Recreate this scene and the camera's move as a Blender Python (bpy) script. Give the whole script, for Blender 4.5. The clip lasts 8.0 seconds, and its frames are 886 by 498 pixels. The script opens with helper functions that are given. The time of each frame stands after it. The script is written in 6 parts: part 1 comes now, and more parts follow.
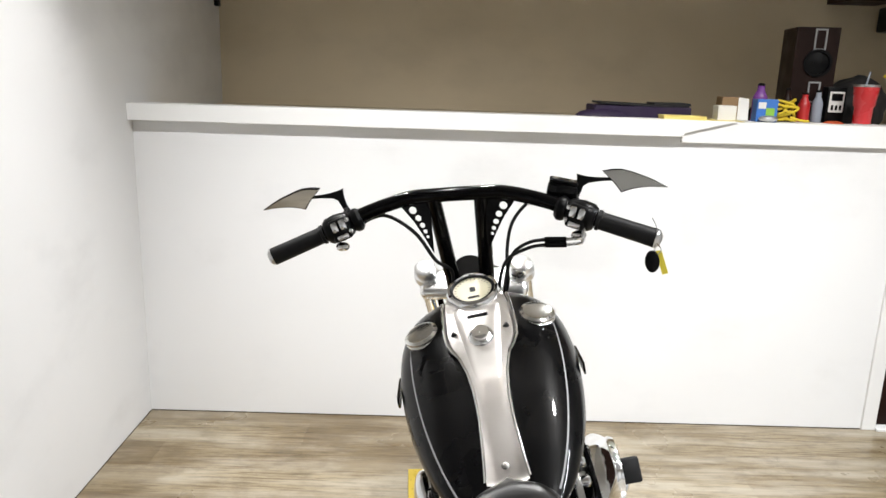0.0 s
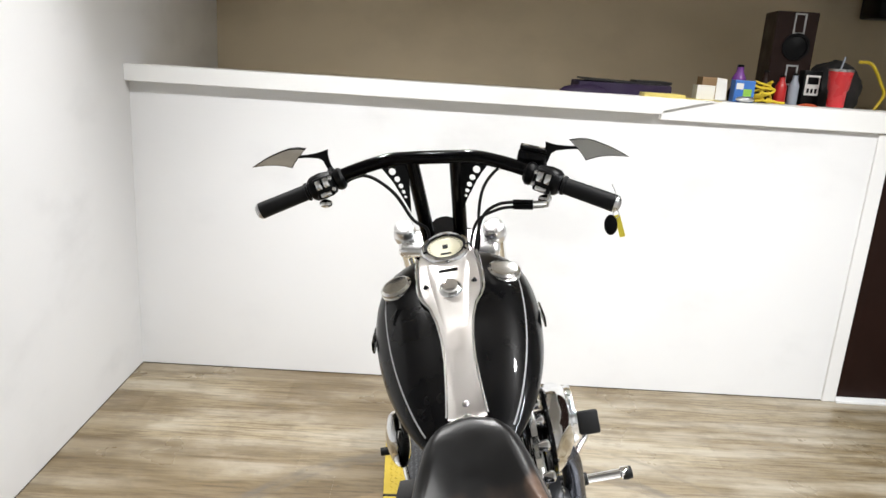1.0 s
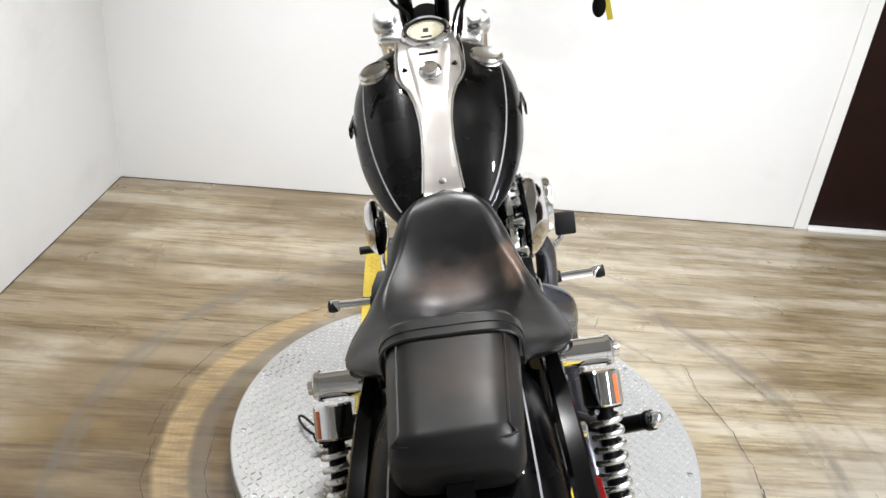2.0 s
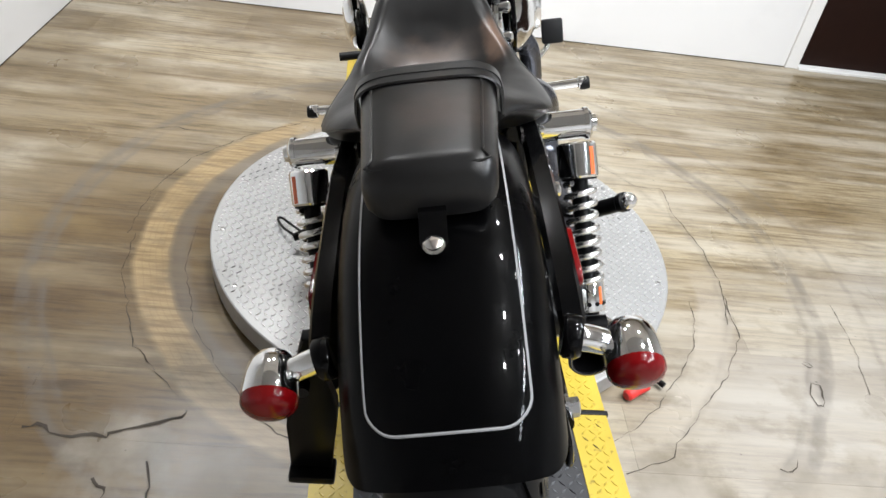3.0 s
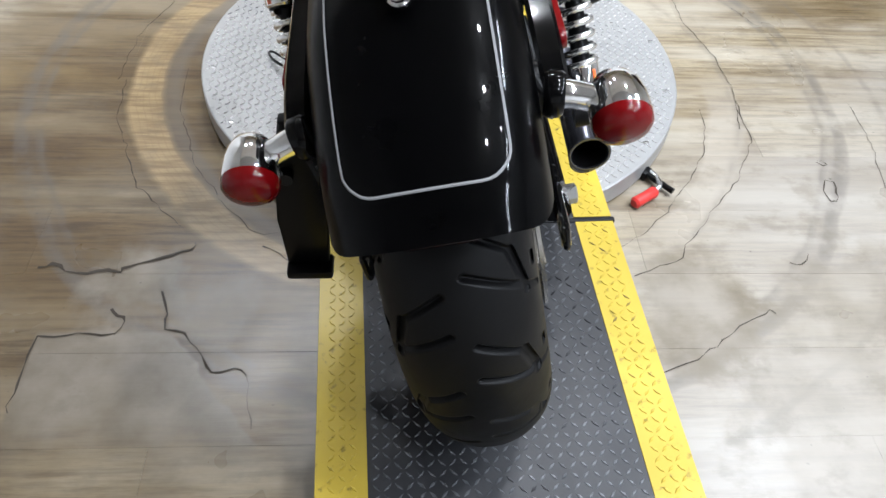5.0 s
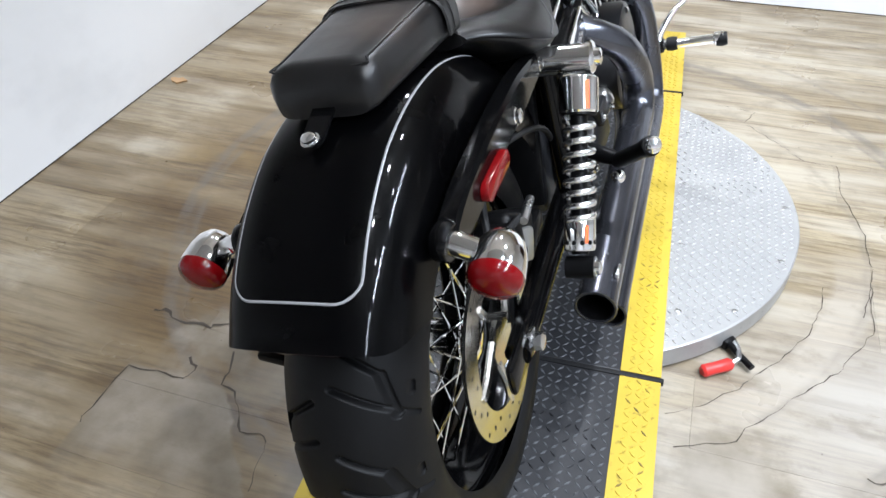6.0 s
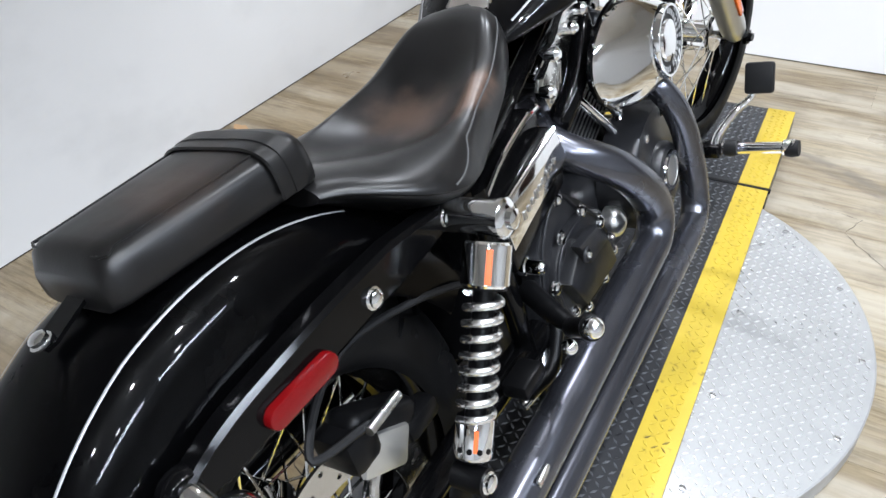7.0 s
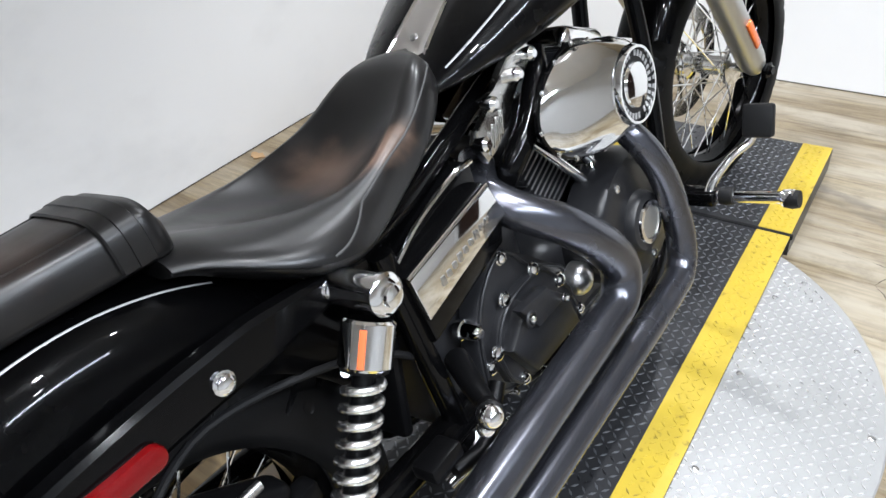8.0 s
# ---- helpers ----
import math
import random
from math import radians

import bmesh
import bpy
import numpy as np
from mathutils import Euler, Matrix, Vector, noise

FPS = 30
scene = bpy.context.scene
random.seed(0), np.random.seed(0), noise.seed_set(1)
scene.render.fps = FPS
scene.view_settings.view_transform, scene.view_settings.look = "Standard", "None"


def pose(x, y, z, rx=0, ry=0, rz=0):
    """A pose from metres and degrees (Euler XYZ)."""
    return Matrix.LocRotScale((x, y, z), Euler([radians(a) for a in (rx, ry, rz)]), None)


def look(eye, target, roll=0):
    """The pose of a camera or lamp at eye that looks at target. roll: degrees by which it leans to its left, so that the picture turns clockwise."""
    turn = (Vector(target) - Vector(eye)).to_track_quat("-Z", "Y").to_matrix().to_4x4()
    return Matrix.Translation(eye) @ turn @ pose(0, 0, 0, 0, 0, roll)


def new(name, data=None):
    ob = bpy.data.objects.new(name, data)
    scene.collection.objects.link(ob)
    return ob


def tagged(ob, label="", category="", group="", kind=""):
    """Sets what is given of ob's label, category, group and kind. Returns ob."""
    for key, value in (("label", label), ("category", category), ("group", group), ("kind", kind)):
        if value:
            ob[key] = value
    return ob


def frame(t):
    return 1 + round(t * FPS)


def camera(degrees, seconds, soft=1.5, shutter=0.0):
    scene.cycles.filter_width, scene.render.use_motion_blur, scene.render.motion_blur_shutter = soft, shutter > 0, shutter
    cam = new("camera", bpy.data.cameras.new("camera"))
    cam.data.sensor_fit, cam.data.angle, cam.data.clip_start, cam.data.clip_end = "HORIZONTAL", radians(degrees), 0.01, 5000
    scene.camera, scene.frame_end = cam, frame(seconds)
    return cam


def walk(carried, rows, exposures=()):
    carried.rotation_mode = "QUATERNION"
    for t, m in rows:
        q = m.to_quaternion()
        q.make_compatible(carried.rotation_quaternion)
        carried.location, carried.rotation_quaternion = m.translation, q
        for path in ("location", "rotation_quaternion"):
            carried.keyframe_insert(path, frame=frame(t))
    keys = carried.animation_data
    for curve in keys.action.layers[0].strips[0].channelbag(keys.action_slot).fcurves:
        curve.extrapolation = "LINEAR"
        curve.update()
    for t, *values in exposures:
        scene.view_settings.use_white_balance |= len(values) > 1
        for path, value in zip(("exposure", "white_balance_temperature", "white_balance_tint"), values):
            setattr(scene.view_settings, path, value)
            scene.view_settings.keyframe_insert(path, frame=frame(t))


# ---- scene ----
cam = camera(62.3, 8.0)
PATH = [
    (0, (-0.377, -0.343, 1.459), (-0.359, 1.602, 0.994), 1.8),
    (0.5, (-0.351, -0.445, 1.482), (-0.305, 1.501, 1.022), 3.6),
    (1, (-0.335, -0.463, 1.454), (-0.297, 1.465, 0.924), 3.7),
    (1.5, (-0.323, -0.472, 1.393), (-0.243, 1.389, 0.666), 4.7),
    (1.7, (-0.318, -0.477, 1.36), (-0.227, 1.357, 0.566), 5.1),
    (2.8, (-0.296, -0.551, 1.225), (-0.128, 1.066, 0.06), 8.3),
    (3, (-0.292, -0.557, 1.202), (-0.109, 1.019, -0.015), 9.1),
    (3.5, (-0.292, -0.574, 1.139), (-0.073, 0.837, -0.261), 9.5),
    (4, (-0.306, -0.585, 1.118), (-0.06, 0.764, -0.339), 9.6),
    (4.2, (-0.31, -0.593, 1.102), (-0.029, 0.708, -0.39), 10.6),
    (5.3, (-0.136, -0.628, 1.142), (-0.081, 0.734, -0.322), 1.1),
    (5.5, (-0.022, -0.665, 1.163), (-0.102, 0.787, -0.21), 1.1),
    (6, (0.118, -0.591, 1.185), (-0.392, 0.855, -0.1), -1.6),
    (6.5, (0.191, -0.377, 1.207), (-0.32, 1.073, -0.071), -0.5),
    (7, (0.314, -0.188, 1.204), (-0.569, 1.113, -0.032), -4.9),
    (7.5, (0.412, -0.031, 1.199), (-0.616, 1.186, -0.011), -7.1),
    (8, (0.43, 0.01, 1.193), (-0.63, 1.22, 0.004), -7.7),
]
# the balance drifts cooler and the exposure lifts a little as the camera swings to the right side
walk(cam, [(t, look(eye, target, roll)) for t, eye, target, roll in PATH],
     [(0.0, 0.0, 6420, 10), (3.0, 0.0, 6250, 10), (4.0, 0.0, 6200, 10), (5.5, 0.06, 5800, 10), (6.0, 0.14, 5800, 10), (6.5, 0.07, 5800, 10), (7.2, 0.0, 5880, 10), (8.0, 0.0, 5980, 10)])
# ---- light and exposure ----
world = bpy.data.worlds.new("world")
scene.world = world
world.use_nodes = True
world.node_tree.nodes["Background"].inputs[0].default_value = (0.9, 0.95, 1.0, 1)
world.node_tree.nodes["Background"].inputs[1].default_value = 0.05

WARM, COOL = (1.0, 0.985, 0.962), (0.92, 0.96, 1.0)


def lamp(name, eye, aim, watts, size, spread=150):
    data = bpy.data.lights.new(name, "AREA")
    data.shape, data.size, data.energy, data.spread = "DISK", size, watts, radians(spread)
    data.color = WARM
    ob = new(name, data)
    ob.matrix_world = look(eye, aim)
    return ob


CEIL = 2.75
# a row of small spot lamps over the motorcycle, a second one along the aisle, two that wash the half wall, and twin-tube fittings by the east wall
# the two at y -2.0 are added to brighten the unseen south wall
LAMPS = [((0.52, -2.0, 2.55), (0.3, -3.4, 0.6), 6.0, 100), ((0.52, -1.2, 2.55), (0.35, -0.9, 0.0), 7.0, 100), ((0.52, -0.4, 2.55), (0.38, -0.2, 0.0), 7.5, 100), ((0.52, 0.4, 2.55), (0.38, 0.5, 0.0), 7.5, 100), ((0.52, 1.2, 2.55), (0.35, 1.3, 0.0), 7.5, 100),
         ((1.3, -2.0, 2.55), (1.2, -3.4, 0.6), 5.0, 100), ((1.3, -0.8, 2.55), (1.0, -0.5, 0.0), 2.5, 100), ((1.3, 0.4, 2.55), (1.0, 0.5, 0.0), 3.0, 100),
         # added: three to lift the half wall, two to lift the left floor
         ((0.6, 1.2, 2.55), (0.45, 2.6, 0.35), 9.0, 82), ((1.5, 1.2, 2.55), (1.35, 2.6, 0.15), 6.0, 72), ((-0.75, 1.2, 2.55), (-0.75, 2.6, 0.35), 10.0, 82), ((-1.1, 1.9, 2.55), (-1.1, 1.3, 0.0), 10.0, 80), ((-0.4, 2.1, 2.55), (-0.7, 1.1, 0.0), 7.0, 80)]
for eye, aim, watts, spread in LAMPS:
    lamp("spot_lamp_light", eye, aim, watts, 0.1, spread)
# middle of each fitting and its length along y
FITTINGS = [(1.8, -2.4, 2.6), (1.8, -0.9, 2.6), (1.8, 0.65, 2.6)]
for at in FITTINGS:
    for dx in (-0.06, 0.06):
        data = bpy.data.lights.new("tube_light", "AREA")
        data.shape, data.size, data.size_y, data.energy, data.spread = "RECTANGLE", 0.03, 1.15, 16.5, radians(115)
        data.color = COOL
        new("tube_light", data).matrix_world = pose(at[0] + dx, at[1], at[2] - 0.04, 0, 15, 0)

# ---- materials ----


class Nodes:
    """Small builder for a principled material."""

    def __init__(self, name):
        self.mat = bpy.data.materials.new(name)
        self.mat.use_nodes = True
        self.tree = self.mat.node_tree
        self.bsdf = self.tree.nodes["Principled BSDF"]

    def node(self, kind, values=(), operation="", data_type="", blend_type=""):
        n = self.tree.nodes.new(kind)
        if operation:
            n.operation = operation
        if data_type:
            n.data_type = data_type
        if blend_type:
            n.blend_type = blend_type
        for key, v in values:
            if isinstance(v, bpy.types.NodeSocket):
                self.tree.links.new(v, n.inputs[key])
            else:
                n.inputs[key].default_value = v
        return n

    def coords(self, scale=(1, 1, 1), world=False):
        src = self.node("ShaderNodeNewGeometry").outputs["Position"] if world else self.node("ShaderNodeTexCoord").outputs["Object"]
        return self.node("ShaderNodeMapping", [("Vector", src), ("Scale", scale)]).outputs[0]

    def noise(self, scale, stretch=(1, 1, 1), detail=4, world=False, rough=0.55):
        return self.node("ShaderNodeTexNoise", [("Vector", self.coords(stretch, world)), ("Scale", scale), ("Detail", detail), ("Roughness", rough)]).outputs["Fac"]

    def ramp(self, fac, stops, smooth=True):
        n = self.node("ShaderNodeValToRGB", [("Fac", fac)])
        n.color_ramp.interpolation = "EASE" if smooth else "LINEAR"
        els = n.color_ramp.elements
        while len(els) > 1:
            els.remove(els[-1])
        for i, (p, c) in enumerate(stops):
            e = els[0] if i == 0 else els.new(p)
            e.position = p
            e.color = (*c, 1) if isinstance(c, tuple) else (c, c, c, 1)
        return n.outputs["Color"]

    def mix(self, fac, a, b, blend="MIX"):
        n = self.node("ShaderNodeMix", data_type="RGBA", blend_type=blend)
        for key, v in ((0, fac), (6, a), (7, b)):
            if isinstance(v, bpy.types.NodeSocket):
                self.tree.links.new(v, n.inputs[key])
            else:
                n.inputs[key].default_value = (*v, 1) if isinstance(v, tuple) else v
        return n.outputs[2]

    def math(self, op, a, b=0.0):
        return self.node("ShaderNodeMath", [(0, a), (1, b)], operation=op).outputs[0]

    def put(self, key, v):
        if isinstance(v, bpy.types.NodeSocket):
            self.tree.links.new(v, self.bsdf.inputs[key])
        else:
            self.bsdf.inputs[key].default_value = (*v, 1) if isinstance(v, tuple) else v
        return self

    def bump(self, height, strength, distance=0.001):
        n = self.node("ShaderNodeBump", [("Height", height), ("Strength", strength), ("Distance", distance)])
        self.tree.links.new(n.outputs[0], self.bsdf.inputs["Normal"])
        return self


def shade(c, k):
    return tuple(min(1.0, v * k) for v in c)


def plain(name, colour, rough, metal=0.0, vary=0.12, grain=60.0, bump=0.05, coat=0.0, wear=0.15, spec=0.5):
    """A surface with two scales of tone, uneven gloss and fine relief."""
    m = Nodes(name)
    big, fine = m.noise(6.0), m.noise(grain)
    tone = m.mix(big, shade(colour, 1 - vary), shade(colour, 1 + vary))
    m.put("Base Color", m.mix(m.math("MULTIPLY", fine, 0.35), tone, shade(colour, 1 - 1.6 * vary)))
    m.put("Roughness", m.ramp(m.noise(11.0), [(0.3, max(0.02, rough * (1 - wear))), (0.7, min(1.0, rough * (1 + wear)))]))
    m.put("Metallic", metal).put("Specular IOR Level", spec)
    if coat:
        m.put("Coat Weight", coat).put("Coat Roughness", 0.03)
    m.bump(fine, bump, 0.001)
    return m.mat


M = {}
M["spring"] = plain("silver_spring_steel", (0.88, 0.88, 0.88), 0.26, 1.0, 0.06, 60, 0.03)
M["chrome"] = plain("chrome", (0.9, 0.905, 0.91), 0.07, 1.0, 0.03, 40, 0.0)
M["dash_chrome"] = plain("soft_chrome", (0.97, 0.935, 0.905), 0.36, 1.0, 0.03, 40, 0.0)
M["steel"] = plain("brushed_steel", (0.6, 0.6, 0.6), 0.28, 1.0, 0.1, 90, 0.05)
M["alloy"] = plain("grey_alloy", (0.52, 0.52, 0.5), 0.36, 0.9, 0.1, 80, 0.06)
M["alloy_bright"] = plain("polished_alloy", (0.78, 0.78, 0.76), 0.18, 1.0, 0.08, 50, 0.04)
M["paint"] = plain("black_gloss_paint", (0.0015, 0.0015, 0.0018), 0.3, 0.0, 0.2, 30, 0.0, coat=0.4, spec=0.05)
M["pinstripe"] = plain("silver_pinstripe", (0.3, 0.3, 0.31), 0.35, 0.3, 0.05)
M["satin_black"] = plain("satin_black_powder_coat", (0.003, 0.003, 0.0033), 0.34, 0.0, 0.2, 160, 0.06, spec=0.13)
M["gloss_black"] = plain("gloss_black_metal", (0.002, 0.002, 0.0022), 0.12, 0.0, 0.2, 60, 0.02, spec=0.17)
M["exhaust"] = plain("black_ceramic_exhaust", (0.125, 0.129, 0.15), 0.25, 0.9, 0.2, 120, 0.02)
M["engine_black"] = plain("wrinkle_black_engine", (0.014, 0.0142, 0.0158), 0.38, 0.0, 0.2, 260, 0.2, spec=0.42)
M["rubber"] = plain("black_rubber", (0.009, 0.009, 0.0095), 0.55, 0.0, 0.2, 200, 0.15, spec=0.22)
M["tyre"] = plain("tyre_rubber", (0.004, 0.004, 0.0042), 0.52, 0.0, 0.25, 150, 0.12, spec=0.14)
M["red_lens"] = plain("red_plastic_lens", (0.13, 0.002, 0.003), 0.14, 0.0, 0.3, 140, 0.25, spec=0.35)
M["dark_red"] = plain("dark_red_reflection", (0.012, 0.001, 0.001), 0.2, 0.0, 0.1)
M["amber"] = plain("amber_reflector", (0.75, 0.14, 0.01), 0.15, 0.0, 0.1, 120, 0.1, coat=0.6)
M["orange"] = plain("orange_strip_coat", (0.7, 0.13, 0.03), 0.4, 0.0, 0.08)
M["dial"] = plain("cream_dial", (0.62, 0.58, 0.42), 0.35, 0.0, 0.05)
M["white_plastic"] = plain("white_plastic", (0.75, 0.75, 0.73), 0.4, 0.0, 0.04)
M["bright_plug"] = plain("bright_nickel", (0.9, 0.9, 0.9), 0.3, 1.0, 0.05, 60, 0.03)
M["mirror"] = plain("mirror_glass", (0.8, 0.8, 0.78), 0.03, 1.0, 0.02, 20, 0.0)
M["brass"] = plain("gold_brass", (0.62, 0.46, 0.16), 0.3, 1.0, 0.15)
M["tag_yellow"] = plain("yellow_card", (0.75, 0.62, 0.05), 0.6, 0.0, 0.05)
M["red_grip"] = plain("red_rubber_grip", (0.5, 0.025, 0.02), 0.42, 0.0, 0.12)
M["dark_brown"] = plain("dark_brown_veneer", (0.016, 0.006, 0.004), 0.45, 0.0, 0.3, 40, 0.1, spec=0.15)
M["card"] = plain("brown_cardboard", (0.35, 0.22, 0.11), 0.8, 0.0, 0.1)
M["white_card"] = plain("white_card", (0.72, 0.71, 0.68), 0.7, 0.0, 0.04)
M["yellow_paper"] = plain("yellow_paper", (0.72, 0.6, 0.18), 0.7, 0.0, 0.06)
M["purple"] = plain("purple_cloth", (0.016, 0.005, 0.035), 0.7, 0.0, 0.3, 80, 0.3)
M["red_cup"] = plain("red_painted_steel", (0.55, 0.03, 0.035), 0.3, 0.0, 0.06)
M["red_bottle"] = plain("red_plastic", (0.45, 0.02, 0.02), 0.35, 0.0, 0.1)
M["blue_card"] = plain("blue_printed_card", (0.04, 0.16, 0.5), 0.5, 0.0, 0.15)
M["green_card"] = plain("green_print", (0.25, 0.5, 0.06), 0.5, 0.0, 0.1)
M["yellow_cord"] = plain("yellow_cord", (0.65, 0.48, 0.02), 0.6, 0.0, 0.15)
M["violet_bottle"] = plain("violet_bottle", (0.2, 0.06, 0.3), 0.2, 0.0, 0.15)
M["grey_plastic"] = plain("grey_plastic", (0.3, 0.3, 0.3), 0.4, 0.0, 0.08)
M["dark_grey_cloth"] = plain("dark_grey_tarpaulin", (0.06, 0.06, 0.062), 0.6, 0.0, 0.3, 60, 0.3)
M["black_cloth"] = plain("black_cloth", (0.015, 0.014, 0.014), 0.85, 0.0, 0.3, 60, 0.4)
M["clear_bottle"] = plain("clear_grey_bottle", (0.3, 0.33, 0.38), 0.12, 0.0, 0.1)
M["orange_cloth"] = plain("orange_red_cloth", (0.5, 0.08, 0.02), 0.8, 0.0, 0.2, 50, 0.4)


def wall_paint(name, colour):
    m = Nodes(name)
    big, mid, fine = m.noise(0.7, world=True), m.noise(4.0, world=True), m.noise(120.0, world=True)
    base = m.mix(m.ramp(big, [(0.35, 0.0), (0.65, 1.0)]), shade(colour, 0.97), colour)
    smudge = m.ramp(m.noise(1.7, (1, 1, 1.6), 6, True), [(0.5, 0.0), (0.75, 0.6)])
    m.put("Base Color", m.mix(smudge, base, shade(colour, 0.82)))
    m.put("Roughness", m.ramp(mid, [(0.3, 0.5), (0.7, 0.62)])).put("Specular IOR Level", 0.25)
    return m.bump(fine, 0.12, 0.001).mat


M["wall"] = wall_paint("white_wall_paint", (0.785, 0.787, 0.79))
M["trim"] = wall_paint("white_trim_paint", (0.82, 0.82, 0.81))
M["beige"] = wall_paint("beige_wall_paint", (0.62, 0.535, 0.39))
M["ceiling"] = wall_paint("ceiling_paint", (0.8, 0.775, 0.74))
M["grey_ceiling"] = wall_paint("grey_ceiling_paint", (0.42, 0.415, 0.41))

M["grey_wall"] = wall_paint("pale_grey_wall_paint", (0.72, 0.715, 0.71))

TABLE = Vector((-0.115, 1.0, 0.0))


def floor_material():
    """Wood-look vinyl plank with circular scuffs round the turntable and bare screed where the vinyl is torn."""
    m = Nodes("vinyl_plank")
    rnd = m.node("ShaderNodeObjectInfo").outputs["Random"]
    grain = m.noise(5.0, (1.2, 16, 1), 6, True, 0.62)
    fine = m.noise(26.0, (1.5, 14, 1), 4, True)
    blot = m.noise(2.3, (0.55, 4.5, 1), 5, True)
    tone = m.mix(rnd, (0.205, 0.155, 0.083), (0.345, 0.285, 0.178))
    tone = m.mix(m.ramp(grain, [(0.4, 0.0), (0.67, 0.82)]), tone, (0.11, 0.075, 0.036))
    tone = m.mix(m.ramp(fine, [(0.52, 0.0), (0.72, 0.5)]), tone, (0.11, 0.08, 0.046))
    tone = m.mix(m.ramp(blot, [(0.4, 0.0), (0.66, 0.7)]), tone, (0.42, 0.375, 0.285))
    grime_shade = m.noise(1.4, (1, 1.6, 1), 6, True, 0.6)
    pos = m.node("ShaderNodeNewGeometry").outputs["Position"]
    off = m.node("ShaderNodeVectorMath", [(0, pos), (1, TABLE)], operation="SUBTRACT").outputs[0]
    flat = m.node("ShaderNodeVectorMath", [(0, off), (1, (1, 1, 0))], operation="MULTIPLY").outputs[0]
    dist = m.node("ShaderNodeVectorMath", [(0, flat)], operation="LENGTH").outputs["Value"]
    wob = m.math("MULTIPLY", m.math("SUBTRACT", m.noise(3.0, world=True), 0.5), 0.07)
    d = m.math("ADD", dist, wob)
    side = m.node("ShaderNodeSeparateXYZ", [(0, off)]).outputs
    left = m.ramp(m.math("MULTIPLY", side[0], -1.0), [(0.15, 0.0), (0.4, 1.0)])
    right = m.ramp(side[0], [(0.25, 0.0), (0.5, 1.0)])
    # random grime, with shade painted in towards the left
    grime_shade = m.math("ADD", grime_shade, m.math("MULTIPLY", left, 0.12))
    tone = m.mix(m.ramp(grime_shade, [(0.5, 0.0), (0.68, 0.8)]), tone, (0.56, 0.49, 0.37), "MULTIPLY")
    # shade left of the motorcycle, painted brown between the two scuff rings
    floor_shade = m.math("MULTIPLY", m.ramp(m.math("MULTIPLY", dist, 0.5), [(0.25, 0.0), (0.31, 1.0), (0.53, 1.0), (0.65, 0.0)]), left)
    floor_shade = m.math("MULTIPLY", floor_shade, m.ramp(m.math("ADD", m.math("MULTIPLY", side[1], 0.5), 0.5), [(0.0, 0.45), (0.16, 0.95), (0.2, 1.0), (0.47, 1.0), (0.7, 0.0)]))
    floor_shade = m.math("MULTIPLY", floor_shade, m.ramp(m.noise(2.6, (0.5, 3.2, 1), 5, True), [(0.3, 0.45), (0.58, 1.0)]))
    tone = m.mix(floor_shade, tone, (0.5, 0.395, 0.22), "MULTIPLY")
    # grey dust trodden in at the loading end, and painted glare on the right
    dust_glare = m.math("ADD", m.math("SUBTRACT", 0.0, m.math("MULTIPLY", side[1], 0.5)), m.math("MULTIPLY", m.math("SUBTRACT", m.noise(1.6, detail=5, world=True), 0.5), 0.6))
    dust_glare = m.math("ADD", dust_glare, m.math("MULTIPLY", m.ramp(side[0], [(0.3, 0.0), (0.9, 1.0)]), 0.3))
    dust_glare = m.math("SUBTRACT", dust_glare, m.math("MULTIPLY", left, 0.44))
    tone = m.mix(m.ramp(dust_glare, [(0.1, 0.0), (0.5, 0.6)]), tone, (0.3, 0.28, 0.245))
    half = m.math("MULTIPLY", d, 0.5)
    # worn ring where a stop has rubbed the print away, with slats of backing
    ring = m.ramp(half, [(0.342, 0.0), (0.347, 1.0), (0.384, 1.0), (0.388, 0.0)], False)
    lines = m.math("SINE", m.math("MULTIPLY", d, 420.0))
    ticks = m.noise(14.0, (0.6, 5, 1), 4, True)
    tan = m.mix(m.ramp(ticks, [(0.35, 0.0), (0.7, 1.0)]), (0.36, 0.26, 0.125), (0.2, 0.13, 0.055))
    tan = m.mix(m.ramp(lines, [(0.8, 0.0), (1.0, 0.3)]), tan, (0.2, 0.13, 0.06))
    worn = m.ramp(m.noise(5.0, world=True), [(0.3, 0.5), (0.55, 0.95)])
    tone = m.mix(m.math("MULTIPLY", m.math("MULTIPLY", ring, left), worn), tone, tan)
    # the same rubbed ring, paler, on the other side towards the loading end
    low = m.ramp(m.math("SUBTRACT", 0.05, side[1]), [(0.0, 0.0), (0.25, 1.0)])
    pale = m.mix(ticks, (0.42, 0.36, 0.26), (0.3, 0.275, 0.235))
    tone = m.mix(m.math("MULTIPLY", m.math("MULTIPLY", ring, right), m.math("MULTIPLY", low, 0.5)), tone, pale)
    scuff = m.ramp(m.noise(12.0, detail=6, world=True), [(0.3, 0.1), (0.6, 1.0)])
    arc1 = m.math("MULTIPLY", m.ramp(half, [(0.315, 0.0), (0.33, 1.0), (0.343, 0.7), (0.35, 0.0)]), left)
    arc2 = m.math("MULTIPLY", m.ramp(half, [(0.475, 0.0), (0.48, 0.8), (0.49, 0.35), (0.498, 1.0), (0.506, 0.8), (0.512, 0.0)]), scuff)
    arc3 = m.math("MULTIPLY", m.ramp(half, [(0.565, 0.0), (0.572, 0.6), (0.579, 0.0)]), m.math("MULTIPLY", right, scuff))
    arc4 = m.math("MULTIPLY", m.ramp(half, [(0.372, 0.0), (0.38, 0.5), (0.388, 0.0)]), m.math("MULTIPLY", right, scuff))
